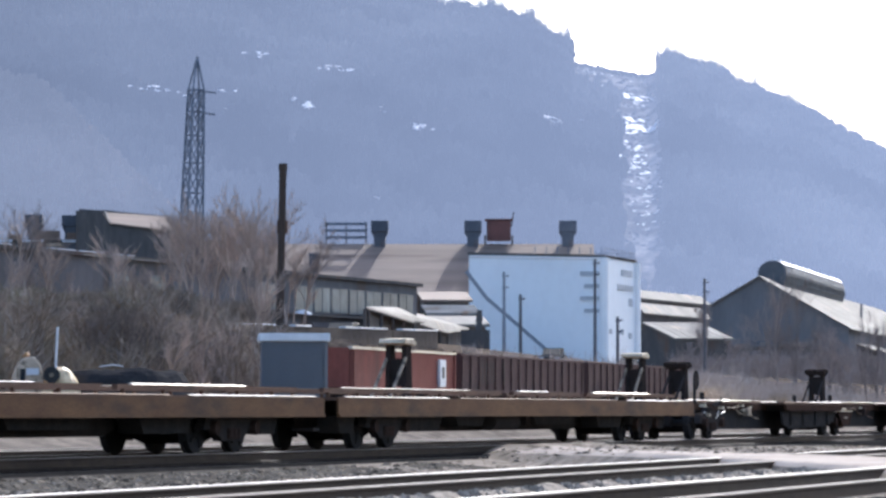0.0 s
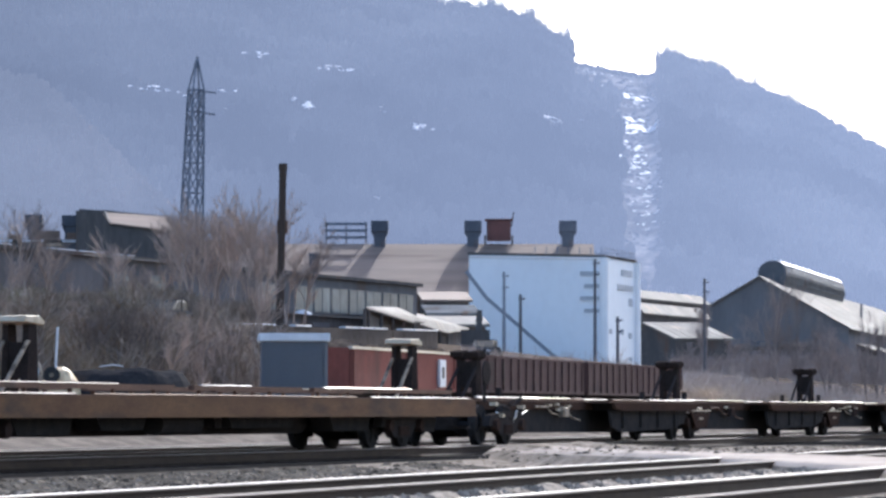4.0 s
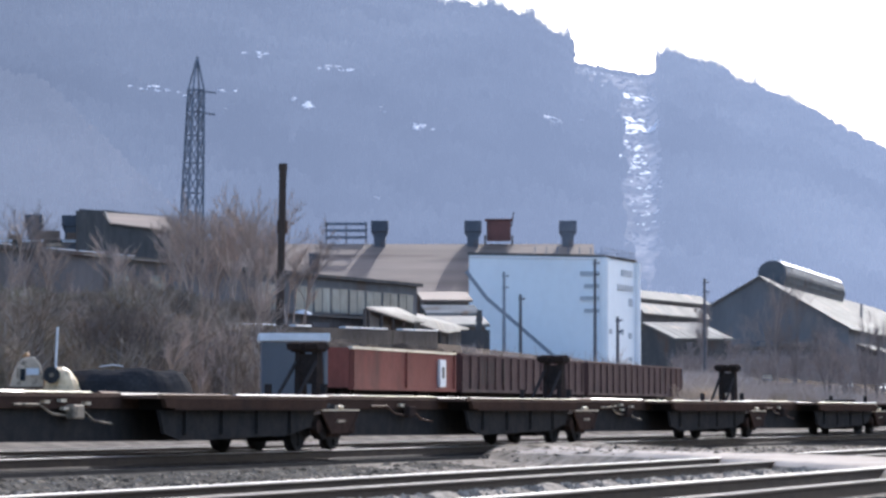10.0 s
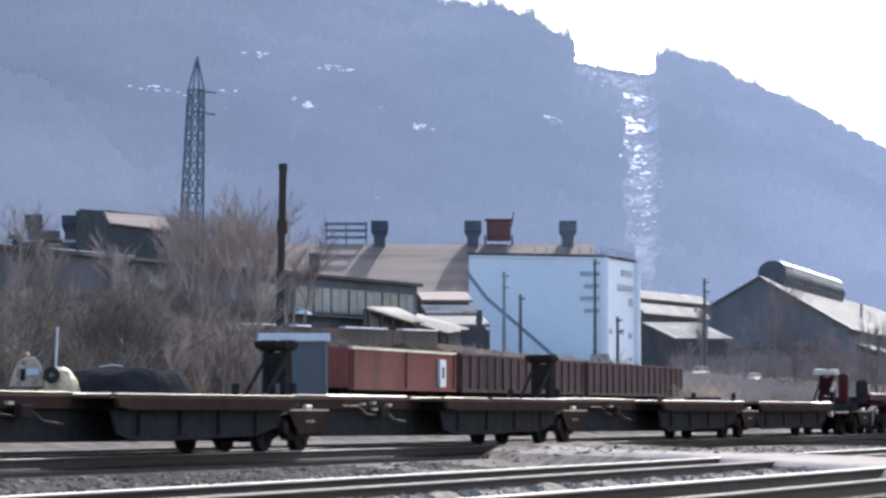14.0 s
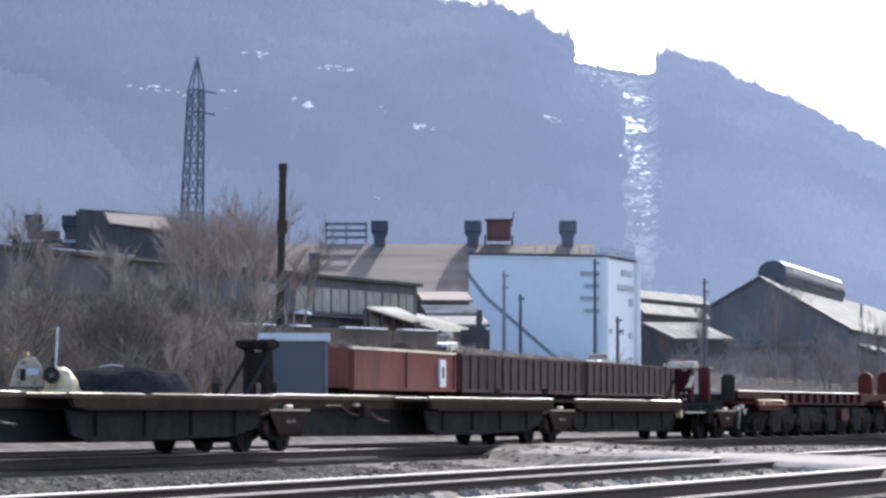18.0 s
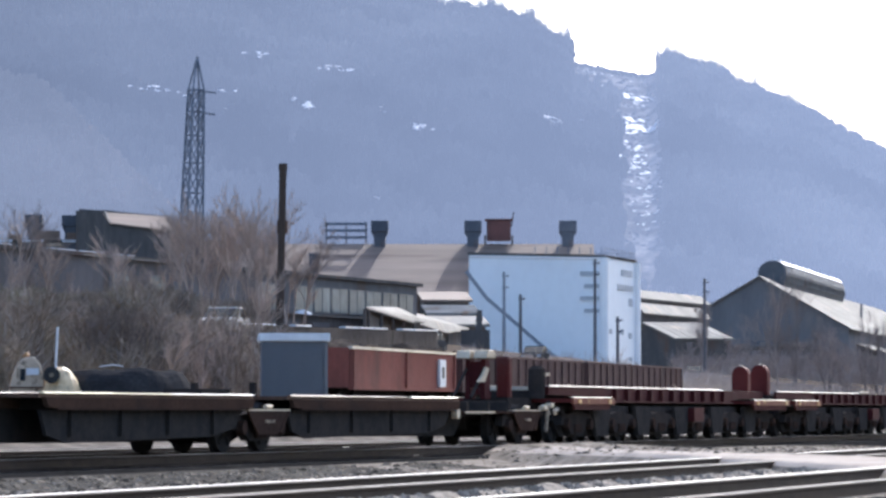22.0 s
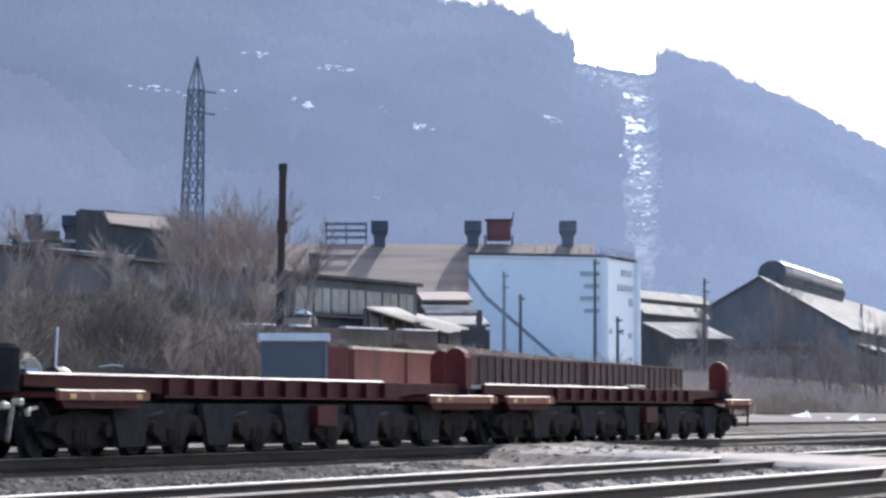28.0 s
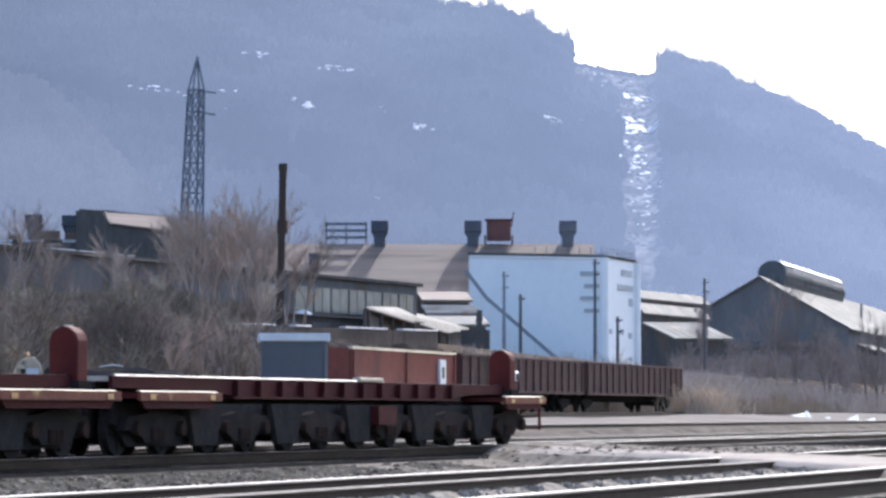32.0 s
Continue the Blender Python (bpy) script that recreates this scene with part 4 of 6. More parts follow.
def utility_pole(x, y, top, r=0.16, arms=2, deg=75, light=False, look_="far_pole"):
    z = ground_z(x, y)
    c = thing("utility_pole", "wooden utility pole with crossarms, blue-grey haze in its colour", "utility pole", pose(x, y, z, 0, 0, -deg), "utility poles along the mill")
    h = top - z
    part("pole", beam(B(), (0, 0, 0), (0, 0, h), r, 10, r * 0.75), look_, c)
    for k in range(arms):
        zz = h - 0.5 - 1.3 * k
        a = part("crossarm", box(B(), -1.2, 0.1, zz - 0.08, 1.2, 0.22, zz + 0.06), look_, c)
        for s in (-1.1, -0.5, 0.5, 1.1):
            part("insulator", beam(B(), (s, 0.16, zz + 0.06), (s, 0.16, zz + 0.26), 0.06, 8), "shed_roof", a)
    if light:
        part("lamp_arm", beam(B(), (0, 0, h - 2), (1.3, 0, h - 1.7), 0.05, 6), "tower_steel", c)
        part("lamp_head", box(B(), 1.1, -0.15, h - 1.8, 1.7, 0.15, h - 1.62), "tower_steel", c)
    return c


def pylon():
    c = thing("pylon", "tall grey steel lattice pylon", "pylon", pose(-30.6, 420, 9.0, 0, 1.7, 0) @ pose(0, 0, 0, 0, 0, 28))
    H = 34.8
    lev = [0, 5.2, 10, 14.4, 18.4, 22, 25.3, 28.2, 30.8]

    def half(z):
        return 1.36 + (0.72 - 1.36) * min(1, z / 30.8)
    for sx in (-1, 1):
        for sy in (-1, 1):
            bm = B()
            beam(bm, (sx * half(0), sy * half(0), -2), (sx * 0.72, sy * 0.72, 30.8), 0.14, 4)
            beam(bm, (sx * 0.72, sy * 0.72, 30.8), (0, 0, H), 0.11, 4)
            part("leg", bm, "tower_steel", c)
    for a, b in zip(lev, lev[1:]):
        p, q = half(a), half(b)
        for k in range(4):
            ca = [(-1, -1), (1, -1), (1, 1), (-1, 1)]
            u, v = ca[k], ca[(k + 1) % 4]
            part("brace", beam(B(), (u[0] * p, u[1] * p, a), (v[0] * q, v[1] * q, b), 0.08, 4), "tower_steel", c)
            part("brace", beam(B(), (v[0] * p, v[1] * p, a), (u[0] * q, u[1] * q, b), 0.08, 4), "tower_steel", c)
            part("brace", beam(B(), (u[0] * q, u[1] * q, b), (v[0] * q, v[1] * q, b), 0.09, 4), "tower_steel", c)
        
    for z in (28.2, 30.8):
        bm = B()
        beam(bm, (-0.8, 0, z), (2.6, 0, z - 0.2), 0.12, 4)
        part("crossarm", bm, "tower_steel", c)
    return c


pylon()


# ---- buildings ----
def slab(bm, a, b, c, d, t):
    """A roof sheet over four corners, t thick downwards."""
    top = [bm.verts.new(p) for p in (a, b, c, d)]
    low = [bm.verts.new((p[0], p[1], p[2] - t)) for p in (a, b, c, d)]
    bm.faces.new(top)
    bm.faces.new(low[::-1])
    for i in range(4):
        j = (i + 1) % 4
        bm.faces.new((top[i], low[i], low[j], top[j]))
    return bm


def gabled(name, label, x, y, z, deg, L, W, eave, ridge, wall="dark_clad", roof="mill_roof", apex=0.5, over=0.4, seams=0):
    """A gabled hall: x runs along it, y to the left across it; heights are above z."""
    c = thing(name, label, "industrial building", heading(x, y, z, deg))
    w = W * apex
    part("wall", prism(B(), [(0, -3), (W, -3), (W, eave), (w, ridge), (0, eave)], 0, L, axis="x"), wall, c)
    s1, s2 = (ridge - eave) / max(w, 0.01), (ridge - eave) / max(W - w, 0.01)
    part("roof", slab(B(), (-over, -over, eave - s1 * over + 0.3), (L + over, -over, eave - s1 * over + 0.3), (L + over, w, ridge + 0.3), (-over, w, ridge + 0.3), 0.28), roof, c)
    for k in range(1, seams):
        u = L * k / seams
        part("roof_seam", slab(B(), (u - 0.09, -over, eave - s1 * over + 0.37), (u + 0.09, -over, eave - s1 * over + 0.37), (u + 0.09, w, ridge + 0.37), (u - 0.09, w, ridge + 0.37), 0.066), roof, c)
    if apex < 0.99:
        part("roof", slab(B(), (-over, w, ridge + 0.302), (L + over, w, ridge + 0.302), (L + over, W + over, eave - s2 * over + 0.3), (-over, W + over, eave - s2 * over + 0.3), 0.28), roof, c)
    return c


def windows(c, x0, x1, n, y, z0, z1, side=-1, skip=()):
    """A row of framed windows on a long wall of a hall."""
    w = (x1 - x0) / n
    for k in range(n):
        if k in skip:
            continue
        a, b = x0 + k * w + 0.05 * w, x0 + (k + 1) * w - 0.05 * w
        f = part("window", box(B(), a - 0.1, min(y, y + side * 0.12), z0 - 0.1, b + 0.1, max(y, y + side * 0.12), z1 + 0.1), "grey_clad", c)
        for i in range(2):
            u, v = a + (b - a) * i / 2 + 0.05, a + (b - a) * (i + 1) / 2 - 0.05
            part("pane", box(B(), u, min(y + side * 0.121, y + side * 0.15), z0, v, max(y + side * 0.121, y + side * 0.15), z1), "dull_glass", f)


# long grey hall on the bank
hall = gabled("long_hall", "long weathered grey mill hall with a strip of dull windows", -40.4, 200, 5.6, 20.9, 107, 12, 6.2, 6.5, "hall_clad", "dark_clad")
windows(hall, 62, 106, 12, 0, 3.5, 5.4, skip=(0, 1, 2, 4))
windows(hall, 20, 57, 12, 0, 3.6, 5.2, skip=(0, 1, 2, 3, 4, 5, 6, 7, 8, 10))
# bright strips set where they fit the camera's view
for x0, x1 in ((33.8, 37), (40.7, 43.2), (48.9, 53), (53.9, 57.7), (59.6, 60.6), (61.8, 62.6)):
    part("ridge_cap", box(B(), x0, 5.2, 6.76, x1, 5.5, 7.12), "shed_roof", hall, "bright ridge strip placed to fit the camera's view")

part("eave_strip", box(B(), 43, -0.47, 6.2, 55, -0.415, 6.33), "pale_roof", hall, "pale eave edge")
dock = thing("loading_dock", "low dark lean-to dock along the long hall", "industrial building", heading(-40.4, 200, 5.6, 20.9))
part("wall", box(B(), 58, -2.6, -2, 101, -0.02, 3.0), "dark_clad", dock)
part("roof", slab(B(), (57.8, -2.9, 3.02), (101.2, -2.9, 3.02), (101.2, -0.02, 3.25), (57.8, -0.02, 3.25), 0.12), "dark_clad", dock)
for k in range(7):
    part("door", box(B(), 60 + 6 * k, -2.64, 0, 63.4 + 6 * k, -2.602, 2.5), "hall_clad", dock)

# the great mill: roof slope towards the yard, with vents and a louvred frame on the ridge
mill = gabled("great_mill", "large steel mill hall with a rust-streaked brown roof", -30, 426, 6.0, 90, 48.5, 28, 9.2, 15.9, "dark_clad", "mill_roof")


def roof_vent(x, y, z, w, h):
    c = thing("roof_vent", "dark square roof ventilator widening at its top", "roof vent", pose(x, y, z), "vents along the mill ridge")
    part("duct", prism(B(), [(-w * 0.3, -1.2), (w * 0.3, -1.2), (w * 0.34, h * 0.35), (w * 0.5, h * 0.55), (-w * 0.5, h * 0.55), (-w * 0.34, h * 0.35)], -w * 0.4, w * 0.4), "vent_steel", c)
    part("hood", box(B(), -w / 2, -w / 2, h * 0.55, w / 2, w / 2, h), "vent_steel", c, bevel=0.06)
    return c


for x in (-7.95, 3.76, 15.68):
    roof_vent(x, 440, 21.9, 2.15, 3.2)


p = heading(-40.4, 200, 5.6, 20.9) @ Vector((94, 4, 6.5))
roof_vent(p.x, p.y, p.z, 0.95, 2.1)


def louvre_frame():
    c = thing("roof_louvre", "long slatted louvre frame on the mill ridge", "roof louvre", pose(-12.2, 441, 21.9))
    for x in (-2.5, 0, 2.5):
        part("post", box(B(), x - 0.08, -0.1, 0, x + 0.08, 0.1, 3.1), "dark_clad", c)
    for k in range(3):
        part("slat", box(B(), -2.65, -0.2, 1.0 + 0.85 * k, 2.65, 0.0, 1.35 + 0.85 * k), "tower_steel", c)
    return c


louvre_frame()


def roof_tank():
    c = thing("roof_tank", "rusty red square tank on legs on the mill roof", "tank", pose(7.0, 440, 21.9))
    part("shell", box(B(), -1.5, -1.3, 0.7, 1.5, 1.3, 3.2), "roof_red", c, bevel=0.1)
    for x in (-1.7, 1.7):
        part("leg", box(B(), x - 0.12, -0.12, -0.4, x + 0.12, 0.12, 1.4), "dark_clad", c)
    part("rim", box(B(), -1.7, -1.5, 3.2, 1.7, 1.5, 3.4), "roof_red", c)
    part("pipe", beam(B(), (1.6, 0, 2.5), (1.9, 0, 4.3), 0.08, 6), "dark_clad", c)
    return c


roof_tank()


def white_mill():
    c = thing("white_building", "tall white-clad mill building, plain walled", "industrial building", pose(0, 0, 6.0))
    pts = [(3.15, 424), (19.5, 424), (24.17, 439), (6, 438)]
    bm = B()
    lo = [bm.verts.new((x, y, -3)) for x, y in pts]
    tops = [14.2, 13.9, 13.9, 14.2]
    hi = [bm.verts.new((x, y, t)) for (x, y), t in zip(pts, tops)]
    for i in range(4):
        j = (i + 1) % 4
        bm.faces.new((lo[i], lo[j], hi[j], hi[i]))
    bm.faces.new(hi)
    part("wall", bm, "white_wall", c)
    bm = B()
    for i in range(4):
        j = (i + 1) % 4
        beam(bm, (*pts[i], tops[i] + 0.06), (*pts[j], tops[j] + 0.06), 0.22, 4)
    part("parapet", bm, "dark_clad", c, "dark roof edge")
    for z0 in (0.55, 1.0):
        bm = B()
        for i in (1, 2):
            j = (i + 1) % 4
            beam(bm, (*pts[i], tops[i] + z0), (*pts[j], tops[j] + z0), 0.05, 4)
        part("roof_rail", bm, "tower_steel", c)
    for k in range(7):
        u, v = pts[0][0] + 8 + 1.35 * k, 424.3
        part("rail_post", box(B(), u - 0.05, v - 0.05, 13.9, u + 0.05, v + 0.05, 15.1), "tower_steel", c)
    # trims in a whiter colour for the lit building edges
    part("corner_trim", beam(B(), (19.5, 423.9, -3), (19.5, 423.9, 13.8), 0.6, 14), "lit_trim", c)
    part("corner_trim", beam(B(), (24.17, 438.9, -3), (24.17, 438.9, 13.8), 0.6, 14), "lit_trim", c)
    part("top_trim", beam(B(), (3.2, 423.93, 13.95), (19.5, 423.93, 13.65), 0.16, 6), "lit_trim", c)
    side = Vector((4.67, 15, 0)).normalized()
    for u0, u1, z0, dz in ((8.5, 13.5, 11.9, 0.75), (6.5, 14.0, 10.1, 0.7), (12.0, 13.6, 8.2, 1.0), (0.8, 3.4, 4.6, 0.6), (8.0, 9.0, 4.6, 0.7), (12.0, 13.2, 4.2, 0.7), (12.2, 13.4, 1.4, 0.5)):
        a, b = Vector((19.5, 424, 0)) + side * u0, Vector((19.5, 424, 0)) + side * u1
        n = Vector((side.y, -side.x, 0)) * 0.12
        bm = B()
        slab(bm, (a.x, a.y, z0 + dz), (b.x, b.y, z0 + dz), (b.x + n.x, b.y + n.y, z0 + dz), (a.x + n.x, a.y + n.y, z0 + dz), dz)
        part("side_vent", bm, "vent_grey", c)
    rnd = random.Random(6)
    for k in range(15):
        u, h = 4.6 + 0.95 * k + rnd.uniform(-0.3, 0.3), rnd.uniform(0.6, 2.2)
        part("yard_stub", box(B(), u - rnd.uniform(0.1, 0.35), 422.2, -3, u + rnd.uniform(0.1, 0.3), 422.8, h - 0.2), "vent_grey", c)
    part("conveyor", beam(B(), (2.8, 421, 12.0), (5.2, 421, 8.8), 0.3, 4), "pale_pole", c)
    part("conveyor", beam(B(), (5.2, 421, 8.8), (14.0, 421, 1.2), 0.3, 4), "pale_pole", c, "inclined steel conveyor gallery")
    for k in range(4):
        z0 = 11.6 - 1.5 * k
        part("vent_panel", box(B(), 16.6 + 0.5 * (k % 2), 423.8, z0, 18.9, 423.97, z0 + 0.5), "vent_grey", c)
    return c


white_mill()

# sheds in front of the mill
shed = thing("low_shed", "broad low open-sided shed with a sunlit pale sheet roof", "industrial building")
corners = [(-5.5, 250, 8.5), (0.43, 330, 8.5), (2.75, 370, 9.85), (-3.93, 290, 9.68)]
for (xa, ya, za), (xb, yb, zb) in ((corners[0], corners[3]), (corners[3], corners[2])):
    bm = B()
    lo = [bm.verts.new((x, y, 3)) for x, y in ((xa, ya), (xb, yb), (xb - 0.2, yb), (xa - 0.2, ya))]
    hi = [bm.verts.new((x, y, z - 0.08)) for x, y, z in ((xa, ya, za), (xb, yb, zb), (xb - 0.2, yb, zb), (xa - 0.2, ya, za))]
    bm.faces.new(hi)
    bm.faces.new(lo[::-1])
    for i in range(4):
        j = (i + 1) % 4
        bm.faces.new((lo[i], lo[j], hi[j], hi[i]))
    part("wall", bm, "dark_clad", shed)
for k in range(9):
    q = (k + 0.1) / 8.2
    part("post", beam(B(), (-5.4 + 5.9 * q, 250.2 + 80 * q, 3), (-5.4 + 5.9 * q, 250.2 + 80 * q, 8.45), 0.12, 6), "dark_clad", shed)
part("roof", slab(B(), *[(x * 1.0, y, z + 0.1) for x, y, z in corners], 0.16), "pale_roof", shed, "sunlit pale sheet roof")
part("gutter", beam(B(), (-5.45, 249.8, 8.42), (0.55, 330, 8.42), 0.09, 6), "dark_clad", shed)
for i, (x, y, top) in enumerate(((-2.0, 400, 14.7), (-1.5, 394, 13.0), (-1.0, 388, 11.6))):
    gabled("lean_to", "small lean-to with a weathered sheet roof beside the mill", x, y, top - 4.2, 82, 5.0 + 0.4 * i, 5, 3.2, 4.2, "dark_clad", ("mill_roof", "grey_clad", "pale_roof")[i], apex=0.95)
block = thing("brick_annex", "small dark flat-roofed annex with two stub chimneys", "industrial building", pose(3.2, 330, 5.5))
part("wall", box(B(), -1.5, 0, -2, 1.2, 5, 3.3), "dark_clad", block)
part("chimney", box(B(), 0.0, 1, 3.3, 0.5, 1.5, 5.2), "dark_clad", block)

# sheds beyond the white building
for x, y, deg, L, W, e, r in ((35.0, 625, 21.5, 42, 12, 15.45, 16.8), (34.25, 600, 20.1, 41.6, 7, 12.15, 13.7)):
    gabled("stepped_shed", "long stepped mill shed with a pale sheet roof", x, y, 6, deg, L, W, e, r, "dark_clad", "pale_roof", apex=1.8 / W)
gabled("stepped_shed", "low mill shed with a sunlit pale roof slope", 36.7, 553, 6, 60, 10.5, 18, 6.6, 9.2, "dark_clad", "pale_roof", seams=7)

# the gabled hall with its ridge monitor
gable_hall = gabled("gabled_hall", "large dark gabled mill hall with sunlit pale roof", 90.3, 780, 4.0, 13.0, 264, 40, 15.8, 27.3, "gable_clad", "pale_roof", apex=0.5, over=1.0, seams=24)
prof = [(17.3, 25.5), (22.7, 25.5), (23.0, 27.0)] + [(20 + 3.35 * math.cos(a), 28.9 + 3.1 * math.sin(a)) for a in [radians(-10 + 20 * k) for k in range(11)]] + [(17.0, 27.0)]
part("monitor", prism(B(), prof, 22, 140, axis="x"), "barrel", gable_hall, "long barrel-shaped ridge ventilator")
# near-white strip laid on the barrel as its sun highlight
arc = [radians(98 + 9 * k) for k in range(6)]
highlight_pts = [(20 + 3.42 * math.cos(a), 28.95 + 3.16 * math.sin(a)) for a in arc] + [(20 + 3.62 * math.cos(a), 28.95 + 3.36 * math.sin(a)) for a in arc[::-1]]
part("monitor_cap", prism(B(), highlight_pts, 21.8, 140.2, axis="x"), "shed_roof", gable_hall, "bright strip standing for the sun's highlight on the ridge ventilator")
for k in range(3):
    part("monitor_seam", prism(B(), [(16.64, 28.6), (16.58, 28.6), (16.58, 27.9 - 0.4 * k), (16.64, 27.9 - 0.4 * k)], 22, 140, axis="x"), "grey_clad", gable_hall)
part("roof_vent_pipe", beam(B(), (100, 8, 19.5), (100, 8, 24.2), 0.35, 8), "grey_clad", gable_hall)
yard_shed = thing("lean_to", "dark lean-to with a pale broken roof edge against the gabled hall", "industrial building", heading(90.3, 780, 4.0, 13.0))
part("wall", box(B(), -6, 6, -3, -0.05, 26, 11.6), "dark_clad", yard_shed)
# the paler roof half and edge strips imitate sun on the sheets
part("roof", slab(B(), (-6.6, 13.0, 11.9), (-0.05, 13.0, 13.0), (-0.05, 26.4, 13.0), (-6.6, 26.4, 11.9), 0.25), "grey_clad", yard_shed)
part("roof", slab(B(), (-6.6, 5.6, 12.0), (-0.05, 5.6, 13.4), (-0.05, 12.95, 13.4), (-6.6, 12.95, 12.0), 0.25), "pale_roof", yard_shed)
for y0, y1, z0 in ((6, 9.5, 12.0), (9.8, 14.5, 11.7), (16.5, 19.0, 12.0), (21, 24.5, 11.9)):
    part("roof_edge", box(B(), -6.75, y0, z0, -6.62, y1, z0 + 0.55), "pale_roof", yard_shed, "pale strip coloured as a sunlit sheet edge")
canopy = thing("canopy", "small pale canopy on the long side of the gabled hall", "canopy", heading(90.3, 780, 4.0, 13.0))
part("roof", slab(B(), (16, -3.4, 11.5), (62, -3.4, 11.5), (62, -0.02, 12.9), (16, -0.02, 12.9), 0.3), "pale_roof", canopy)
for k in range(4):
    part("post", beam(B(), (17 + 14 * k, -3.1, -3), (17 + 14 * k, -3.1, 11.3), 0.25, 6), "dark_clad", canopy)
# no opening: black panel on the wall as the gateway's dark inside
part("gate", box(B(), -0.12, 24, 0, -0.003, 34, 9), "black", gable_hall, "black panel standing for the dark inside a gateway")

# roof forms on the far left
upper = gabled("upper_hall", "long flat-roofed grey hall high on the bank", -48, 287, 8.0, 84, 30, 12, 7.0, 7.2, "grey_clad", "dark_clad")
for x0, x1, z0, look_ in ((11, 12.6, 7.05, "shed_roof"), (13.3, 15.2, 7.05, "shed_roof"), (15.3, 16.6, 6.75, "hitch_top"), (16.7, 18.2, 7.05, "shed_roof"), (18.6, 21.2, 5.8, "shed_roof"), (20.5, 23.1, 6.45, "shed_roof"), (24.0, 27.2, 5.95, "shed_roof"), (25.2, 26.4, 6.5, "hitch_top")):
    part("roof_edge", box(B(), x0, -0.5, z0, x1, -0.42, z0 + 0.2), look_, upper, "bright roof strip placed to fit the camera's view")
# tan panels added to brighten the roof line as the camera sees it
for x0, x1, z0, z1 in ((14.6, 16.5, 7.26, 8.0), (17.05, 17.85, 7.26, 7.85), (18.4, 20.2, 6.02, 6.4), (26.0, 27.5, 6.17, 7.0), (27.9, 29.4, 6.0, 6.9), (12.2, 13.4, 7.26, 7.7)):
    part("parapet_panel", box(B(), x0, -0.52, z0, x1, -0.44, z1), "mill_roof", upper, "tan panel added for pale patches along the roof")


def roof_house():
    """Dark block with a sunlit lean-to roof, its slopes shaped to fit the camera's view."""
    c = thing("roof_house", "dark roof house with a small sunlit tan lean-to roof", "roof house", pose(-26.1, 286.2, 15.2))
    part("wall", prism(B(), [(-3.95, -2.2), (3.9, -2.2), (3.9, 0.5), (-1.1, 1.15), (-1.8, 2.2), (-3.95, 2.35)], 0.1, 2.8), "dark_clad", c)
    part("back_wall", prism(B(), [(-3.95, -2.2), (3.6, -2.2), (3.6, 1.9), (-1.8, 2.55), (-3.95, 2.5)], 2.802, 5.8), "dark_clad", c)
    part("roof", slab(B(), (-1.15, -0.1, 1.35), (3.95, -0.1, 0.72), (3.6, 2.8, 1.98), (-1.8, 2.8, 2.42), 0.12), "mill_roof", c, "sunlit tan roof slope")
    part("ridge_cap", beam(B(), (-3.95, 3.0, 2.6), (3.6, 3.0, 1.98), 0.09, 6), "vent_steel", c)
    part("verge", beam(B(), (-1.17, -0.1, 1.38), (-1.82, 2.8, 2.45), 0.07, 6), "pale_roof", c)


roof_house()
for x, w, h in ((-33.75, 1.45, 2.15), (-30.7, 1.45, 2.1)):
    roof_vent(x, 289, 15.2, w, h)

for x, y, top in ((6.88, 395, 16.9), (8.51, 385, 14.0), (17.79, 410, 19.0), (19.94, 400, 12.0), (35.10, 470, 19.0), (3.54, 360, 11.0)):
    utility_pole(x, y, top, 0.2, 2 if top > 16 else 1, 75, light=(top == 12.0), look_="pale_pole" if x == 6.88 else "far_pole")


# ---- the road on its embankment ----
def road_point(a, s, z):
    p = ROAD_P + ROAD_D * a + ROAD_R * s if a < BEND else ROAD_Q + ROAD_D2 * (a - BEND) + ROAD_R2 * s
    return (p.x, p.y, z)


road = thing("road", "grey asphalt road on the embankment", "road", kind="structure")
bm = B()
for a0, a1 in ((-700, BEND - 0.01), (BEND, 900)):
    slab(bm, road_point(a0, 4.2, ROAD_Z), road_point(a1, 4.2, ROAD_Z), road_point(a1, -4.2, ROAD_Z), road_point(a0, -4.2, ROAD_Z), 0.3)
part("carriageway", bm, "asphalt", road)
bank_wall = thing("retaining_wall", "weathered grey panel wall with pale coping beside the road", "wall")
for k in range(13):
    a0 = 10.5 + 4.1 * k
    z0, z1 = 5.17 + 0.0165 * (a0 - 10), 5.17 + 0.0165 * (a0 - 6)
    bm = B()
    slab(bm, road_point(a0, 4.75, z0), road_point(a0 + 4.07, 4.75, z1), road_point(a0 + 4.07, 4.55, z1), road_point(a0, 4.55, z0), 1.9)
    part("panel", bm, "concrete", bank_wall)
    if k not in (2, 4, 5, 9):
        bm = B()
        slab(bm, road_point(a0 + 0.1, 4.85, z0 + 0.1), road_point(a0 + 3.8, 4.85, z1 + 0.1), road_point(a0 + 3.8, 4.5, z1 + 0.1), road_point(a0 + 0.1, 4.5, z0 + 0.1), 0.09)
        part("coping", bm, "shed_roof", bank_wall, "pale coping")


# ---- far hillside: bare woods, with the bright haze added as emission ----
RIDGE = ((-700, 250), (-400, 236), (-200, 214), (-60, 200), (4, 189), (30, 186.5), (43, 180), (57, 173), (59.5, 167), (75, 164.5), (93, 161), (96, 161), (99, 165.5), (107, 165), (128, 158.5), (134, 153), (160, 142.5), (185, 129), (203, 120), (260, 88), (420, 40), (700, 10))


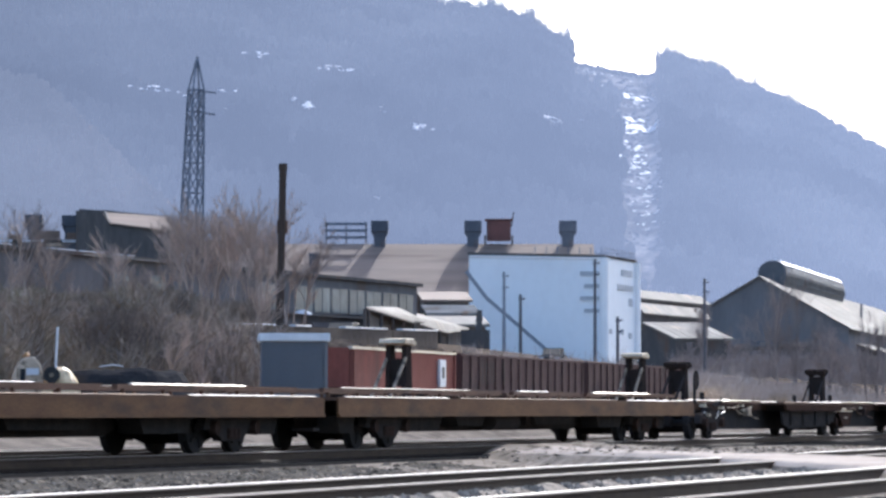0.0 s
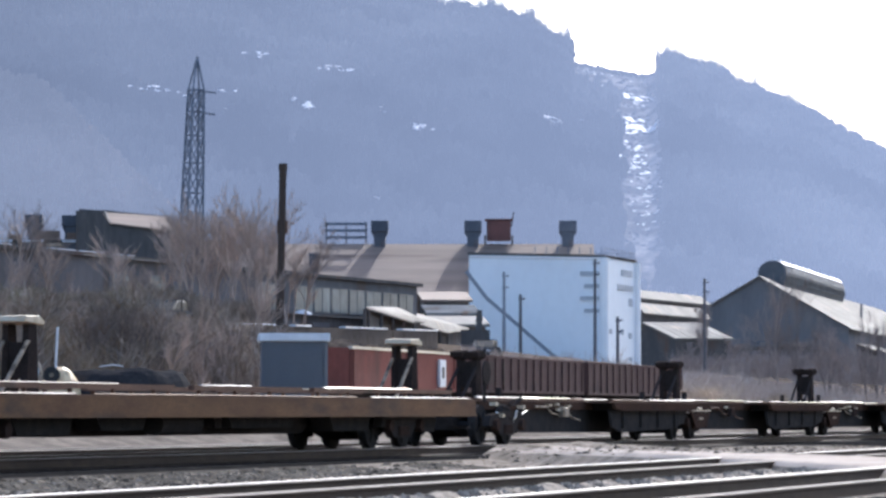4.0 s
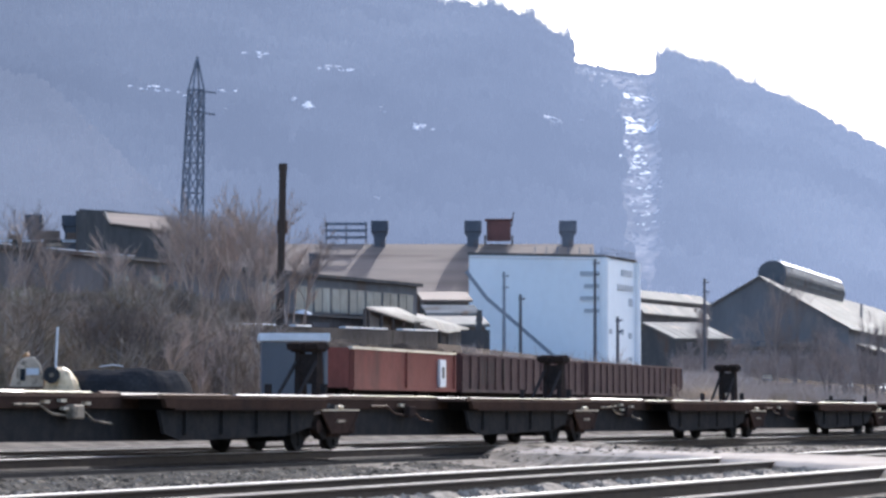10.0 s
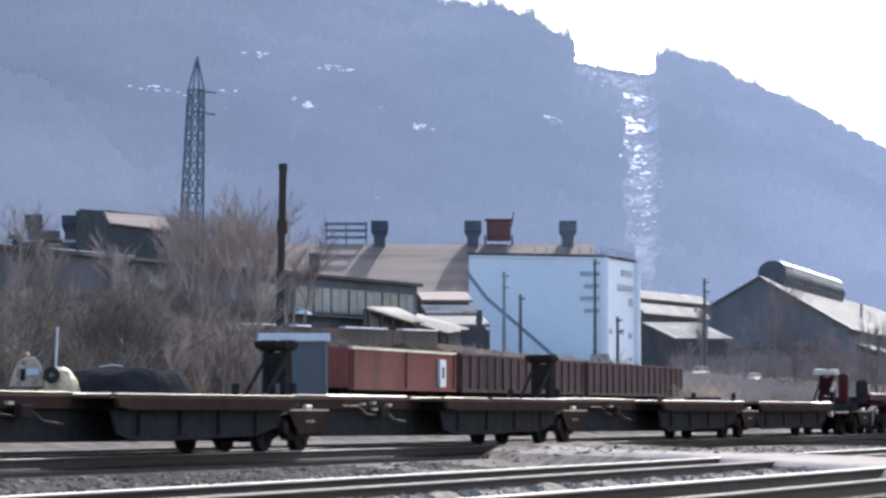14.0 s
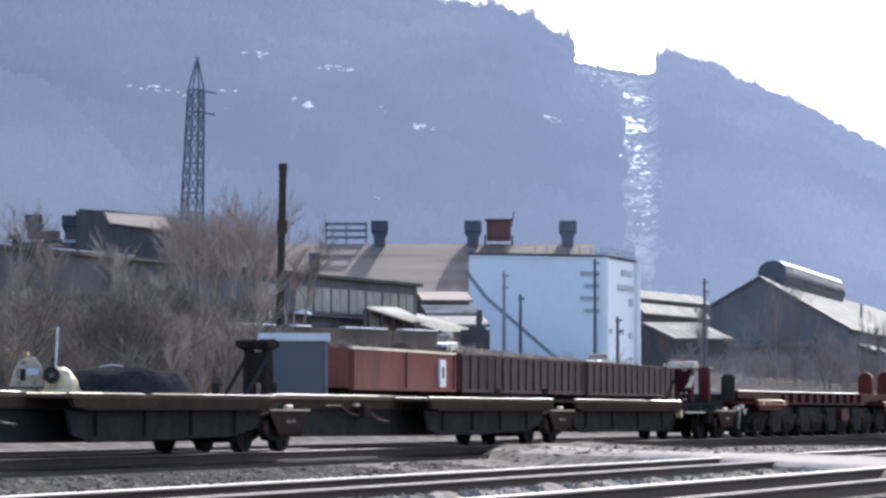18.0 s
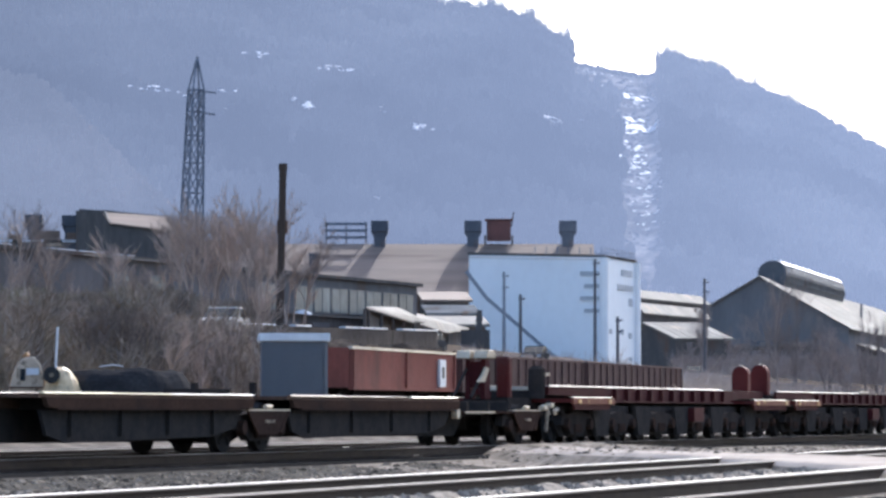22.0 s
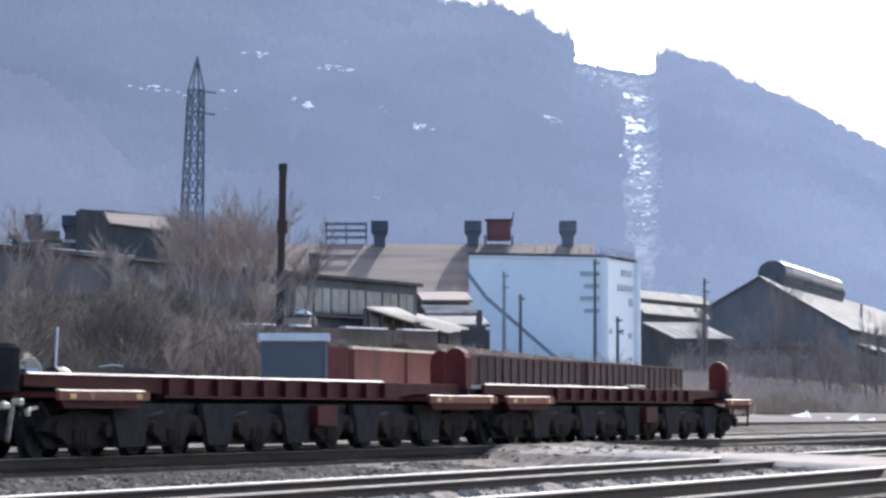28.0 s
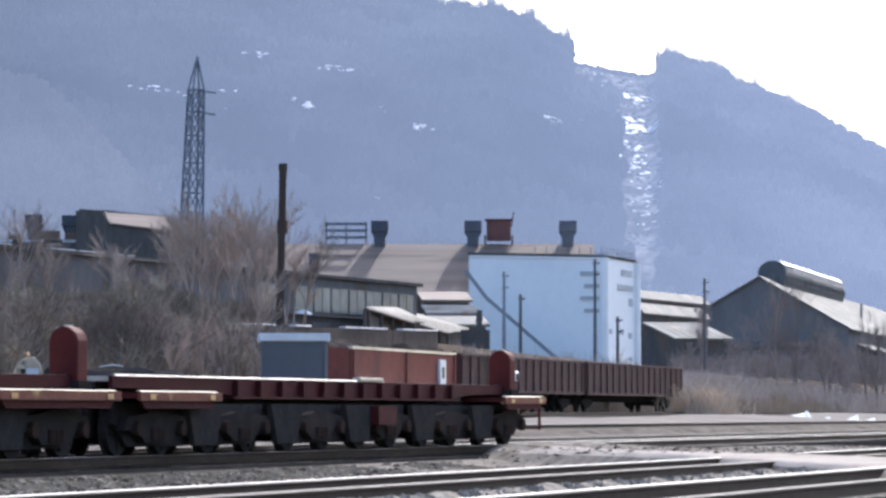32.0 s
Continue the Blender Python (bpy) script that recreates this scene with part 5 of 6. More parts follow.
def ridge_z(x):
    for (a, za), (b, zb) in zip(RIDGE, RIDGE[1:]):
        if a <= x <= b:
            return za + (zb - za) * (x - a) / (b - a)
    return RIDGE[0][1] if x < 0 else RIDGE[-1][1]


def hill_z(x, y):
    t = (y - 1120) / 480
    top = ridge_z(x * 1600 / max(y, 900)) if t <= 1 else ridge_z(x) - (y - 1600) * 0.4
    prof = smooth(-0.1, 1.0, t) * 0.35 + 0.65 * max(0, min(1, t))
    g = noise.noise(Vector((x * 0.009, y * 0.002, 3.1))) * 26 * max(0, min(1, t)) * max(0, 1 - t) * 4 * 0.5
    return 10 + (top - 10 - 6) * prof + g


def build_hill():
    xs = [-700 + 20 * i for i in range(22)] + [-260 + 5.5 * i for i in range(112)] + [360 + 30 * i for i in range(12)]
    ys = [1080 + 13 * i for i in range(45)] + [1700, 1800, 2000]
    verts = [(x, y, hill_z(x, y)) for y in ys for x in xs]
    w = len(xs)
    faces = [(j * w + i, j * w + i + 1, j * w + i + w + 1, j * w + i + w) for j in range(len(ys) - 1) for i in range(w - 1)]
    ob = tagged(raw("backdrop", verts, faces, "far_woods"), "steep far hillside of bare winter woods, blue haze in its glow", "hill", kind="structure")
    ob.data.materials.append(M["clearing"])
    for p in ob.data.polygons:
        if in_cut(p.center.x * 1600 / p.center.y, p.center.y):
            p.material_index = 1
    ob.data.shade_smooth()
    # woods: upright tufts, thick as a fleece
    random.seed(11)
    v, f = [], []
    for k in range(26000):
        y = random.uniform(1130, 1608) if k % 3 else random.uniform(1540, 1606)
        x = random.uniform(-0.135, 0.135) * y
        xr = x * 1600 / y
        if 59 < xr < 97 and y > 1540:
            continue
        if in_cut(xr, y):
            continue
        z = hill_z(x, y) - 0.5
        h, r = random.uniform(4.0, 10.5), random.uniform(0.9, 2.6)
        if y > 1585:
            h *= 0.72 + 0.5 * noise.noise(Vector((xr * 0.11, 0, 6)))
        a = random.uniform(0, 6.28)
        for q in range(2):
            dx, dy = math.cos(a + q * 1.57) * r, math.sin(a + q * 1.57) * r
            i = len(v)
            v += [(x - dx * 0.2, y - dy * 0.2, z), (x + dx * 0.2, y + dy * 0.2, z), (x + dx, y + dy, z + h * 0.6), (x + dx * 0.4, y + dy * 0.4, z + h * random.uniform(0.85, 1.0)), (x - dx * 0.6, y - dy * 0.6, z + h * random.uniform(0.85, 1.0)), (x - dx, y - dy, z + h * 0.55)]
            f.append((i, i + 1, i + 2, i + 3, i + 4, i + 5))
    for k in range(9500):
        x = random.uniform(-215, 225)
        if 58.5 < x < 97:
            continue
        y = random.uniform(1588, 1606)
        z = hill_z(x, y) - 1
        clump = 1 + 0.45 * noise.noise(Vector((x * 0.11, 0, 6))) + 0.25 * noise.noise(Vector((x * 0.5, 0, 2)))
        h, w = random.uniform(6, 12.5) * clump, random.uniform(0.08, 0.2)
        lean = random.gauss(0, 0.5)
        i = len(v)
        v += [(x - w, y, z), (x + w, y, z), (x + lean + w * 0.3, y, z + h), (x + lean - w * 0.3, y, z + h)]
        f.append((i, i + 1, i + 2, i + 3))
        for q in range(3):
            s = random.uniform(0.5, 0.9)
            d = random.choice((-1, 1)) * random.uniform(0.6, 1.5)
            i = len(v)
            v += [(x + lean * s, y, z + h * s - 0.1), (x + lean * s, y, z + h * s + 0.1), (x + lean * s + d, y, z + h * s + abs(d) * 1.3)]
            f.append((i, i + 1, i + 2))
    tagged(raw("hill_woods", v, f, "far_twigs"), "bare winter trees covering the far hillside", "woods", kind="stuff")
    # scrub and stones in the bare strip and along the gap in the crest
    v, f = [], []
    for k in range(1500):
        if k % 4 == 0:
            xr, y = random.uniform(59, 96), random.uniform(1585, 1604)
        else:
            y = random.uniform(1270, 1600)
            xr = random.uniform(58, 102)
        if not in_cut(xr, y):
            continue
        x = xr * y / 1600
        z = hill_z(x, y) - 0.3
        h, r = random.uniform(0.5, 1.7), random.uniform(0.3, 1.3)
        i = len(v)
        v += [(x - r, y, z), (x + r, y, z), (x + r * 0.8, y + 0.3, z + h * 0.6), (x + r * random.uniform(-0.3, 0.3), y + 0.3, z + h), (x - r * 0.7, y + 0.3, z + h * random.uniform(0.5, 0.9))]
        f.append((i, i + 1, i + 2, i + 3, i + 4))
    tagged(raw("clearing_scrub", v, f, "far_twigs"), "dark scrub and boulders in the hillside clearing", "scrub", kind="stuff")
    # snow left lying in the clearing, and lifted above the woods to fit the camera's view: x, y, how many, spread,
    # size, height over the slope
    v, f = [], []
    ledges = ((61.7, 1540, 5, 2.0, 1.6, 0.7), (70, 1545, 6, 2.5, 1.8, 0.7), (80, 1534, 9, 4.5, 2.0, 0.7), (86, 1524, 7, 3, 1.8, 0.7),
              (78, 1481, 7, 2.5, 2.4, 0.7), (82.5, 1466, 9, 3.5, 3.2, 0.7), (87.5, 1482, 3, 1.5, 1.2, 0.7), (76.5, 1430, 6, 2, 1.6, 0.7),
              (77.3, 1413, 6, 2, 1.7, 0.7), (77, 1396, 7, 2.2, 1.6, 0.7), (83, 1390, 3, 1.5, 0.9, 0.7), (80.5, 1366, 5, 2.5, 1.2, 0.7),
              (76, 1340, 5, 2.5, 1.0, 0.7), (81, 1345, 4, 2, 0.9, 0.7), (77, 1315, 6, 3, 0.9, 2.5), (77, 1295, 5, 3, 0.8, 3.5),
              (70.7, 1583, 5, 5, 1.0, 0.7), (84, 1575, 5, 5, 0.9, 0.7),
              (-114, 1390, 9, 4, 1.3, 9.0), (-103, 1388, 8, 3.5, 0.9, 9.0), (-86, 1395, 5, 3, 1.0, 9.0), (-75, 1446, 7, 3, 1.2, 9.0),
              (-44, 1437, 10, 4, 1.1, 9.0), (-52.5, 1384, 7, 1.6, 1.4, 9.0), (-59, 1391, 3, 1.0, 0.9, 9.0), (44, 1420, 8, 3.2, 1.1, 9.0),
              (56, 1446, 4, 3, 0.6, 9.0), (-8, 1374, 9, 4, 1.2, 9.0), (-83, 1377, 3, 2, 0.6, 9.0), (-24, 1389, 3, 2, 0.6, 9.0), (-24.8, 1292, 2, 0.6, 0.6, 9.0))
    for clearing in (True, False):
        v, f = [], []
        for cx, cy, n, sp, size, up in ledges:
            if clearing != (up < 8):
                continue
            for k in range(int(n * 2.0) if clearing else n):
                x, y = cx + random.gauss(0, sp * (1.2 if clearing else 1)), cy - (0 if clearing else 13) + random.gauss(0, 4.5 if clearing else 2.2)
                rx, ry = (1.15 if clearing else 1.5) * size * random.uniform(0.3, 1.0), (1.25 if clearing else 1.5) * size * random.uniform(0.3, 0.8)
                i, m = len(v), 9
                for q in range(m):
                    a = 6.283 * q / m
                    w = random.uniform(0.4, 1.15)
                    qx, qy = x + rx * w * math.cos(a), y + ry * w * math.sin(a)
                    v.append((qx, qy, hill_z(qx, qy) + up))
                f.append(tuple(range(i, i + m)))
        tagged(raw("snow_patches", v, f, "snow" if clearing else "hazed_snow"), "old snow lying in the hillside clearing" if clearing else "thin snow lifted over the wooded hill to fit the view, dimmed for haze", "snow", kind="stuff")
    # nearer spur on the left
    xs = [-420 + 8 * i for i in range(52)]
    ys = [930 + 12 * i for i in range(18)]

    def spur(x, y):
        top = 99 - 0.9 * (x + 126) * (1 if x > -126 else 0.25) + 5 * noise.noise(Vector((x * 0.02, 0, 7)))
        return 8 + max(-6, top - 8) * min(1, max(0, (y - 1000) / 85)) - max(0, y - 1085) * 0.6
    verts = [(x, y, spur(x, y)) for y in ys for x in xs]
    w = len(xs)
    faces = [(j * w + i, j * w + i + 1, j * w + i + w + 1, j * w + i + w) for j in range(len(ys) - 1) for i in range(w - 1)]
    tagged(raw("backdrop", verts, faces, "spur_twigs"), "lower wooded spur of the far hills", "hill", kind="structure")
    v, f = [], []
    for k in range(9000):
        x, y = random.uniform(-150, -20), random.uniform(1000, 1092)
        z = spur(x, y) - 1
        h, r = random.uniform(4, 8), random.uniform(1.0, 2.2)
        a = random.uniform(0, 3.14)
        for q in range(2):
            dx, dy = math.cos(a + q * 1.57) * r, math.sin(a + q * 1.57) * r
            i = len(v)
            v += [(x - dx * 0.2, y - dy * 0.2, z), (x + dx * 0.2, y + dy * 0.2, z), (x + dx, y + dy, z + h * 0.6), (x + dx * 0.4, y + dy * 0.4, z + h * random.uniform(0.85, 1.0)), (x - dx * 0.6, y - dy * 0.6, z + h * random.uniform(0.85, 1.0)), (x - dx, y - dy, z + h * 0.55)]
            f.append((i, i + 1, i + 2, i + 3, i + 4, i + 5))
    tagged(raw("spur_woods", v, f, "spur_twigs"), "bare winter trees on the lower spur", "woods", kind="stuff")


def in_cut(xr, y):
    """Inside the bare strip that runs straight up the hill, or in the clearing on its crest."""
    c = 88.5 + (1600 - y) * 0.012
    w = 9.5 + 5 * noise.noise(Vector((y * 0.045, 0.5, 2 if xr > c else 8)))
    return (abs(xr - c) < w * smooth(1190, 1270, y) and y > 1195) or (59 < xr < 96 and y > 1535 + 14 * noise.noise(Vector((xr * 0.2, 0, 3))))


build_hill()


# ---- pale gravelled crossing road over the near tracks ----
CROSS_FAR = ((8.6, 37.5), (6.67, 52.8), (5.23, 62.9), (3.46, 77.2), (3.0, 78.8))     # its edge towards the mill
CROSS_NEAR = ((6.5, 37.5), (5.0, 48.2), (3.75, 57.8), (2.1, 67.5), (1.25, 73.0))     # its edge towards the camera


def build_crossing():
    """A low gravelled bank flush with the rail tops, with ragged sloping sides."""
    pad = thing("crossing_pad", "worn pale gravelled crossing road over the tracks", "crossing", kind="structure")

    def along(line, u):
        k = min(len(line) - 2, int(u * (len(line) - 1)))
        q = u * (len(line) - 1) - k
        return Vector((*line[k], 0)).lerp(Vector((*line[k + 1], 0)), q)
    n, m, k = 110, 22, 8
    verts, faces = [], []
    for i in range(n + 1):
        a, b = along(CROSS_NEAR, i / n), along(CROSS_FAR, i / n)
        side = (b - a).normalized()
        gravelled = smooth(0.45, 0.85, i / n)
        for j in range(m + 1):
            if j < k:
                p = a - side * (0.7 + 2.4 * gravelled) * (1 - j / k)
                z = 0.13 - 0.1 * gravelled + (0.254 + 0.1 * gravelled) * smooth(0, k, j)
            elif j > m - 3:
                p = b + side * 0.3 * (1 - (m - j) / 3)
                z = 0.02 + 0.364 * smooth(0, 3, m - j)
            else:
                p = a.lerp(b, (j - k) / (m - 3 - k))
                z = 0.384
            p = p + side * 0.2 * noise.noise(Vector((p.x * 1.3, p.y * 0.5, 4))) * (1 if j <= k or j > m - 4 else 0)
            z += gravelled * (0.05 * noise.noise(Vector((p.x * 1.1, p.y * 0.35, 9))) + 0.035 * noise.noise(Vector((p.x * 4.0, p.y * 3.0, 2)))) if 0 < j < m - 2 else 0.0
            verts.append((p.x, p.y, z))
    for i in range(n):
        for j in range(m):
            a = i * (m + 1) + j
            faces.append((a, a + 1, a + m + 2, a + m + 1))
    ob = raw("surface", verts, faces, "pad", pad)
    ob.data.materials.append(M["gravel"])
    for p in ob.data.polygons:
        if p.center.y + 3 * noise.noise(Vector((p.center.x, p.center.y * 0.4, 6))) > 62 - 3.2 * (p.center.x - 4.0) or p.index % m < 5:
            p.material_index = 1
    ob.data.shade_smooth()
    return pad


build_crossing()


# ---- loose stones on the near ground ----
def loose_stones():
    rnd = random.Random(8)
    v, f = [], []
    for k in range(52000):
        perp = rnd.uniform(8.6, 20.75)
        a = rnd.uniform(18, 30) + rnd.random() ** 1.5 * 85
        if rnd.random() < 0.8 and min(abs(perp - 7.9), abs(perp - 11.7)) < 1.35:
            continue
        x, y = at_track(perp, a)
        if a > 54 and perp > 12.8 and rnd.random() < 0.35:
            continue
        if abs(x / y) > 0.14:
            continue
        z, sparse = ground_z(x, y), False
        for c in (7.9, 11.7, 23.0):
            d = abs(perp - c)
            if d < 2.3:
                z = max(z, (RAIL - 0.19) * min(1, (2.3 - d) / 0.7))
        for q in range(len(CROSS_NEAR) - 1):
            (xa, ya), (xb, yb) = CROSS_NEAR[q], CROSS_NEAR[q + 1]
            if ya <= y < yb:
                u = (q + (y - ya) / (yb - ya)) / (len(CROSS_NEAR) - 1)
                lo_x = xa + (xb - xa) * (y - ya) / (yb - ya)
                w = 0.7 + 2.4 * smooth(0.45, 0.85, u)
                if lo_x - w < x < lo_x + 3.0 and y > 58:
                    sparse = True
                    z = max(z, 0.03 + 0.354 * smooth(0, w, x - lo_x + w))
        if sparse and rnd.random() < 0.8:
            continue
        r = rnd.uniform(0.02, 0.05) if rnd.random() < 0.75 else rnd.uniform(0.05, 0.1)
        i = len(v)
        h = r * rnd.uniform(0.22, 0.45)
        for q in range(4):
            t = q * 1.571 + rnd.uniform(-0.5, 0.5)
            v.append((x + r * math.cos(t), y + r * math.sin(t), z - 0.005))
        for q in range(3):
            t = q * 2.09 + rnd.uniform(-0.5, 0.5)
            v.append((x + 0.35 * r * math.cos(t), y + 0.35 * r * math.sin(t), z + h * rnd.uniform(0.8, 1.1)))
        f += [(i + 4, i + 5, i + 6), (i, i + 1, i + 5, i + 4), (i + 1, i + 2, i + 5), (i + 2, i + 3, i + 6, i + 5), (i + 3, i, i + 4, i + 6)]
    tagged(raw("ballast_stones", v, f, "stone"), "loose grey ballast stones between the tracks", "gravel", kind="stuff")


loose_stones()


def gravel_ridge():
    """Ballast left heaped between the two near tracks, up to the height of the rail tops."""
    rnd = random.Random(14)
    v, f = [], []
    n, m = 200, 8
    for i in range(n + 1):
        a = 15 + 27.5 * i / n
        crest = (0.375 + 0.05 * noise.noise(Vector((a * 1.6, 0, 3)))) * smooth(0, 8, i) * smooth(0, 14, n - i)
        for j in range(m + 1):
            q = j / m * 2 - 1
            x, y = at_track(9.3 + 0.42 * q + 0.06 * noise.noise(Vector((a * 2, j, 1))), a)
            v.append((x, y, 0.1 + max(0.0, crest - 0.1) * (1 - abs(q) ** 1.7) + 0.02 * rnd.random()))
    for i in range(n):
        for j in range(m):
            k = i * (m + 1) + j
            f.append((k, k + 1, k + m + 2, k + m + 1))
    for k in range(2600):
        a = 15.5 + 26.5 * rnd.random()
        q = rnd.gauss(0, 0.28)
        if abs(q) > 0.9:
            continue
        x, y = at_track(9.3 + 0.42 * q, a)
        z = 0.1 + 0.265 * (1 - abs(q) ** 1.7)
        r = rnd.uniform(0.025, 0.06)
        i = len(v)
        for t in range(4):
            w = t * 1.571 + rnd.uniform(-0.4, 0.4)
            v.append((x + r * math.cos(w), y + r * math.sin(w), z - 0.02))
        v.append((x + rnd.uniform(-0.3, 0.3) * r, y, z + r * rnd.uniform(0.5, 1.0)))
        f += [(i, i + 1, i + 4), (i + 1, i + 2, i + 4), (i + 2, i + 3, i + 4), (i + 3, i, i + 4)]
    tagged(raw("gravel_ridge", v, f, "pale_gravel"), "low ridge of pale loose ballast between two tracks", "gravel", kind="stuff")


gravel_ridge()


def lay_ties(tr, a0, a1, top=RAIL - 0.172):
    bm = B()
    box(bm, -0.11, -1.3, RAIL - 0.33, 0.11, 1.3, top)
    first_tie = part("tie", bm, "tie", tr, bevel=0.012)
    first_tie.location.x = a0
    a = a0 + 0.55
    while a < a1:
        shared("tie", first_tie.data, tr, Matrix.Translation((a, random.uniform(-0.04, 0.04), 0)))
        a += 0.55


lay_ties(TRACKS[1], -20, 32)
lay_ties(TRACKS[2], 12, 55)
lay_ties(TRACKS[0], 38, 110, RAIL - 0.184)


# ---- bare trees and brush ----
def tree_mesh(seed, h, spread, twigs):
    """A leafless tree: tapered trunk, limbs and a crown of many fine twigs."""
    rnd = random.Random(seed)
    tv, tf, cv, cf = [], [], [], []

    def stick(v, f, a, b, r0, r1):
        d = (b - a).normalized()
        u = d.cross(Vector((0.3, 1, 0.1))).normalized()
        w = d.cross(u)
        i = len(v)
        for p, r in ((a, r0), (b, r1)):
            for k in range(3):
                t = 2.094 * k
                v.append(tuple(p + (u * math.cos(t) + w * math.sin(t)) * r))
        for k in range(3):
            j = (k + 1) % 3
            f.append((i + k, i + j, i + 3 + j, i + 3 + k))

    def grow(a, d, length, r, depth):
        v, f = (tv, tf) if depth < 2 else (cv, cf)
        b = a + d * length
        stick(v, f, a, b, r, r * 0.6)
        if depth >= 4:
            return
        n = (4, 4, 4, twigs)[depth]
        for k in range(n):
            t = rnd.uniform(0.35, 1.0)
            p = a + d * length * t
            out = Vector((rnd.gauss(0, 1), rnd.gauss(0, 1), rnd.uniform(-0.1, 0.5))).normalized()
            nd = (d * rnd.uniform(0.7, 1.2) + out * spread * rnd.uniform(0.5, 1.1)).normalized()
            grow(p, nd, length * rnd.uniform(0.45, 0.68), max(0.0085, r * 0.48), depth + 1)
    grow(Vector((0, 0, -0.3)), Vector((rnd.gauss(0, 0.06), rnd.gauss(0, 0.06), 1)).normalized(), h * 0.55, h * 0.0115, 0)
    return (tv, tf), (cv, cf)


TREES = []
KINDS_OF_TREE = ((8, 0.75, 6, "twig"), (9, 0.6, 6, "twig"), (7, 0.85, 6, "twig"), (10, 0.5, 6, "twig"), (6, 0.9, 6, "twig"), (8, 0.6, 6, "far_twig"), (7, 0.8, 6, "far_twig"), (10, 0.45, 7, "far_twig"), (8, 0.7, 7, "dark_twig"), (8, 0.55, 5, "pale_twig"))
for i, (h, s, tw, look_) in enumerate(KINDS_OF_TREE):
    (tv, tf), (cv, cf) = tree_mesh(20 + i, h, s, tw)
    t = thing("bare_tree", ("leafless grey-brown tree on the yard bank" if i < 5 else "dark leafless tree on the yard bank" if i == 8 else "pale-barked leafless tree on the yard bank") if i < 5 or i > 7 else "leafless tree by the embankment road, greyed in place of haze", "tree", group="bare trees on the bank" if i < 5 or i > 7 else "bare trees by the road")
    raw("trunk", tv, tf, look_, t)
    raw("crown", cv, cf, look_, t)
    TREES.append(t)
random.seed(5)
first = True
placed = []


def plant(x, y, s, src=None):
    placed.append((x, y, s, src))


def grove(n, u0, u1, y0, y1, lo, hi, src=None):
    """Trees placed to fit the camera's view: between two bearings (metres across per metre away) and two distances,
    with tops between two slopes.
    """
    for k in range(n):
        u, y = random.uniform(u0, u1), random.uniform(y0, y1)
        x = u * y
        if abs(road_side(x, y)) < 6.5:
            continue
        room = 1.06 + random.uniform(lo, hi) * y - ground_z(x, y)
        if room > 1.2:
            plant(x, y, min(1.3 if y < 300 else 1.7, room / 8.5), src[k % len(src)] if src else None)


grove(22, -0.1281, -0.0829, 120, 236, 0.020, 0.036)      # scattered young trees on the left of the bank
grove(12, -0.1281, -0.0829, 170, 236, 0.044, 0.050, (1, 3))
grove(20, -0.1281, -0.0813, 190, 236, 0.032, 0.044, (1, 3))
grove(4, -0.1281, -0.1192, 200, 236, 0.054, 0.062, (1, 3))
grove(44, -0.0781, -0.0385, 190, 238, 0.040, 0.060, (1, 3))
grove(16, -0.0765, -0.049, 190, 236, 0.055, 0.0615, (1, 3))
grove(20, -0.0555, -0.036, 200, 240, 0.034, 0.051, (1, 3))
grove(26, -0.0974, -0.0539, 128, 172, 0.014, 0.028)
grove(34, -0.1281, -0.046, 125, 190, 0.018, 0.040, (8,))
grove(12, -0.1281, -0.05, 125, 220, 0.024, 0.042, (9,))
grove(14, -0.1281, -0.0565, 122, 150, 0.020, 0.034, (3, 1))
grove(26, -0.1281, -0.0525, 122, 168, 0.026, 0.040, (8, 8, 3))
grove(50, 0.0655, 0.1276, 400, 700, 0.014, 0.024, (5, 7, 6))
grove(36, 0.069, 0.1276, 420, 700, 0.018, 0.028, (7, 5))
grove(10, 0.0679, 0.104, 360, 520, 0.026, 0.036, (7,))
set_down = set()
for i, (x, y, s, src) in enumerate(placed):
    n = i % 5 if src is None else src
    t = TREES[n]
    m = pose(x, y, ground_z(x, y) - 0.1, 0, 0, random.uniform(0, 360)) @ Matrix.Diagonal((s, s, s, 1))
    if n not in set_down:
        t.matrix_basis = m
        set_down.add(n)
    else:
        c = copy_thing(t, m)
        c.scale = (s, s, s)


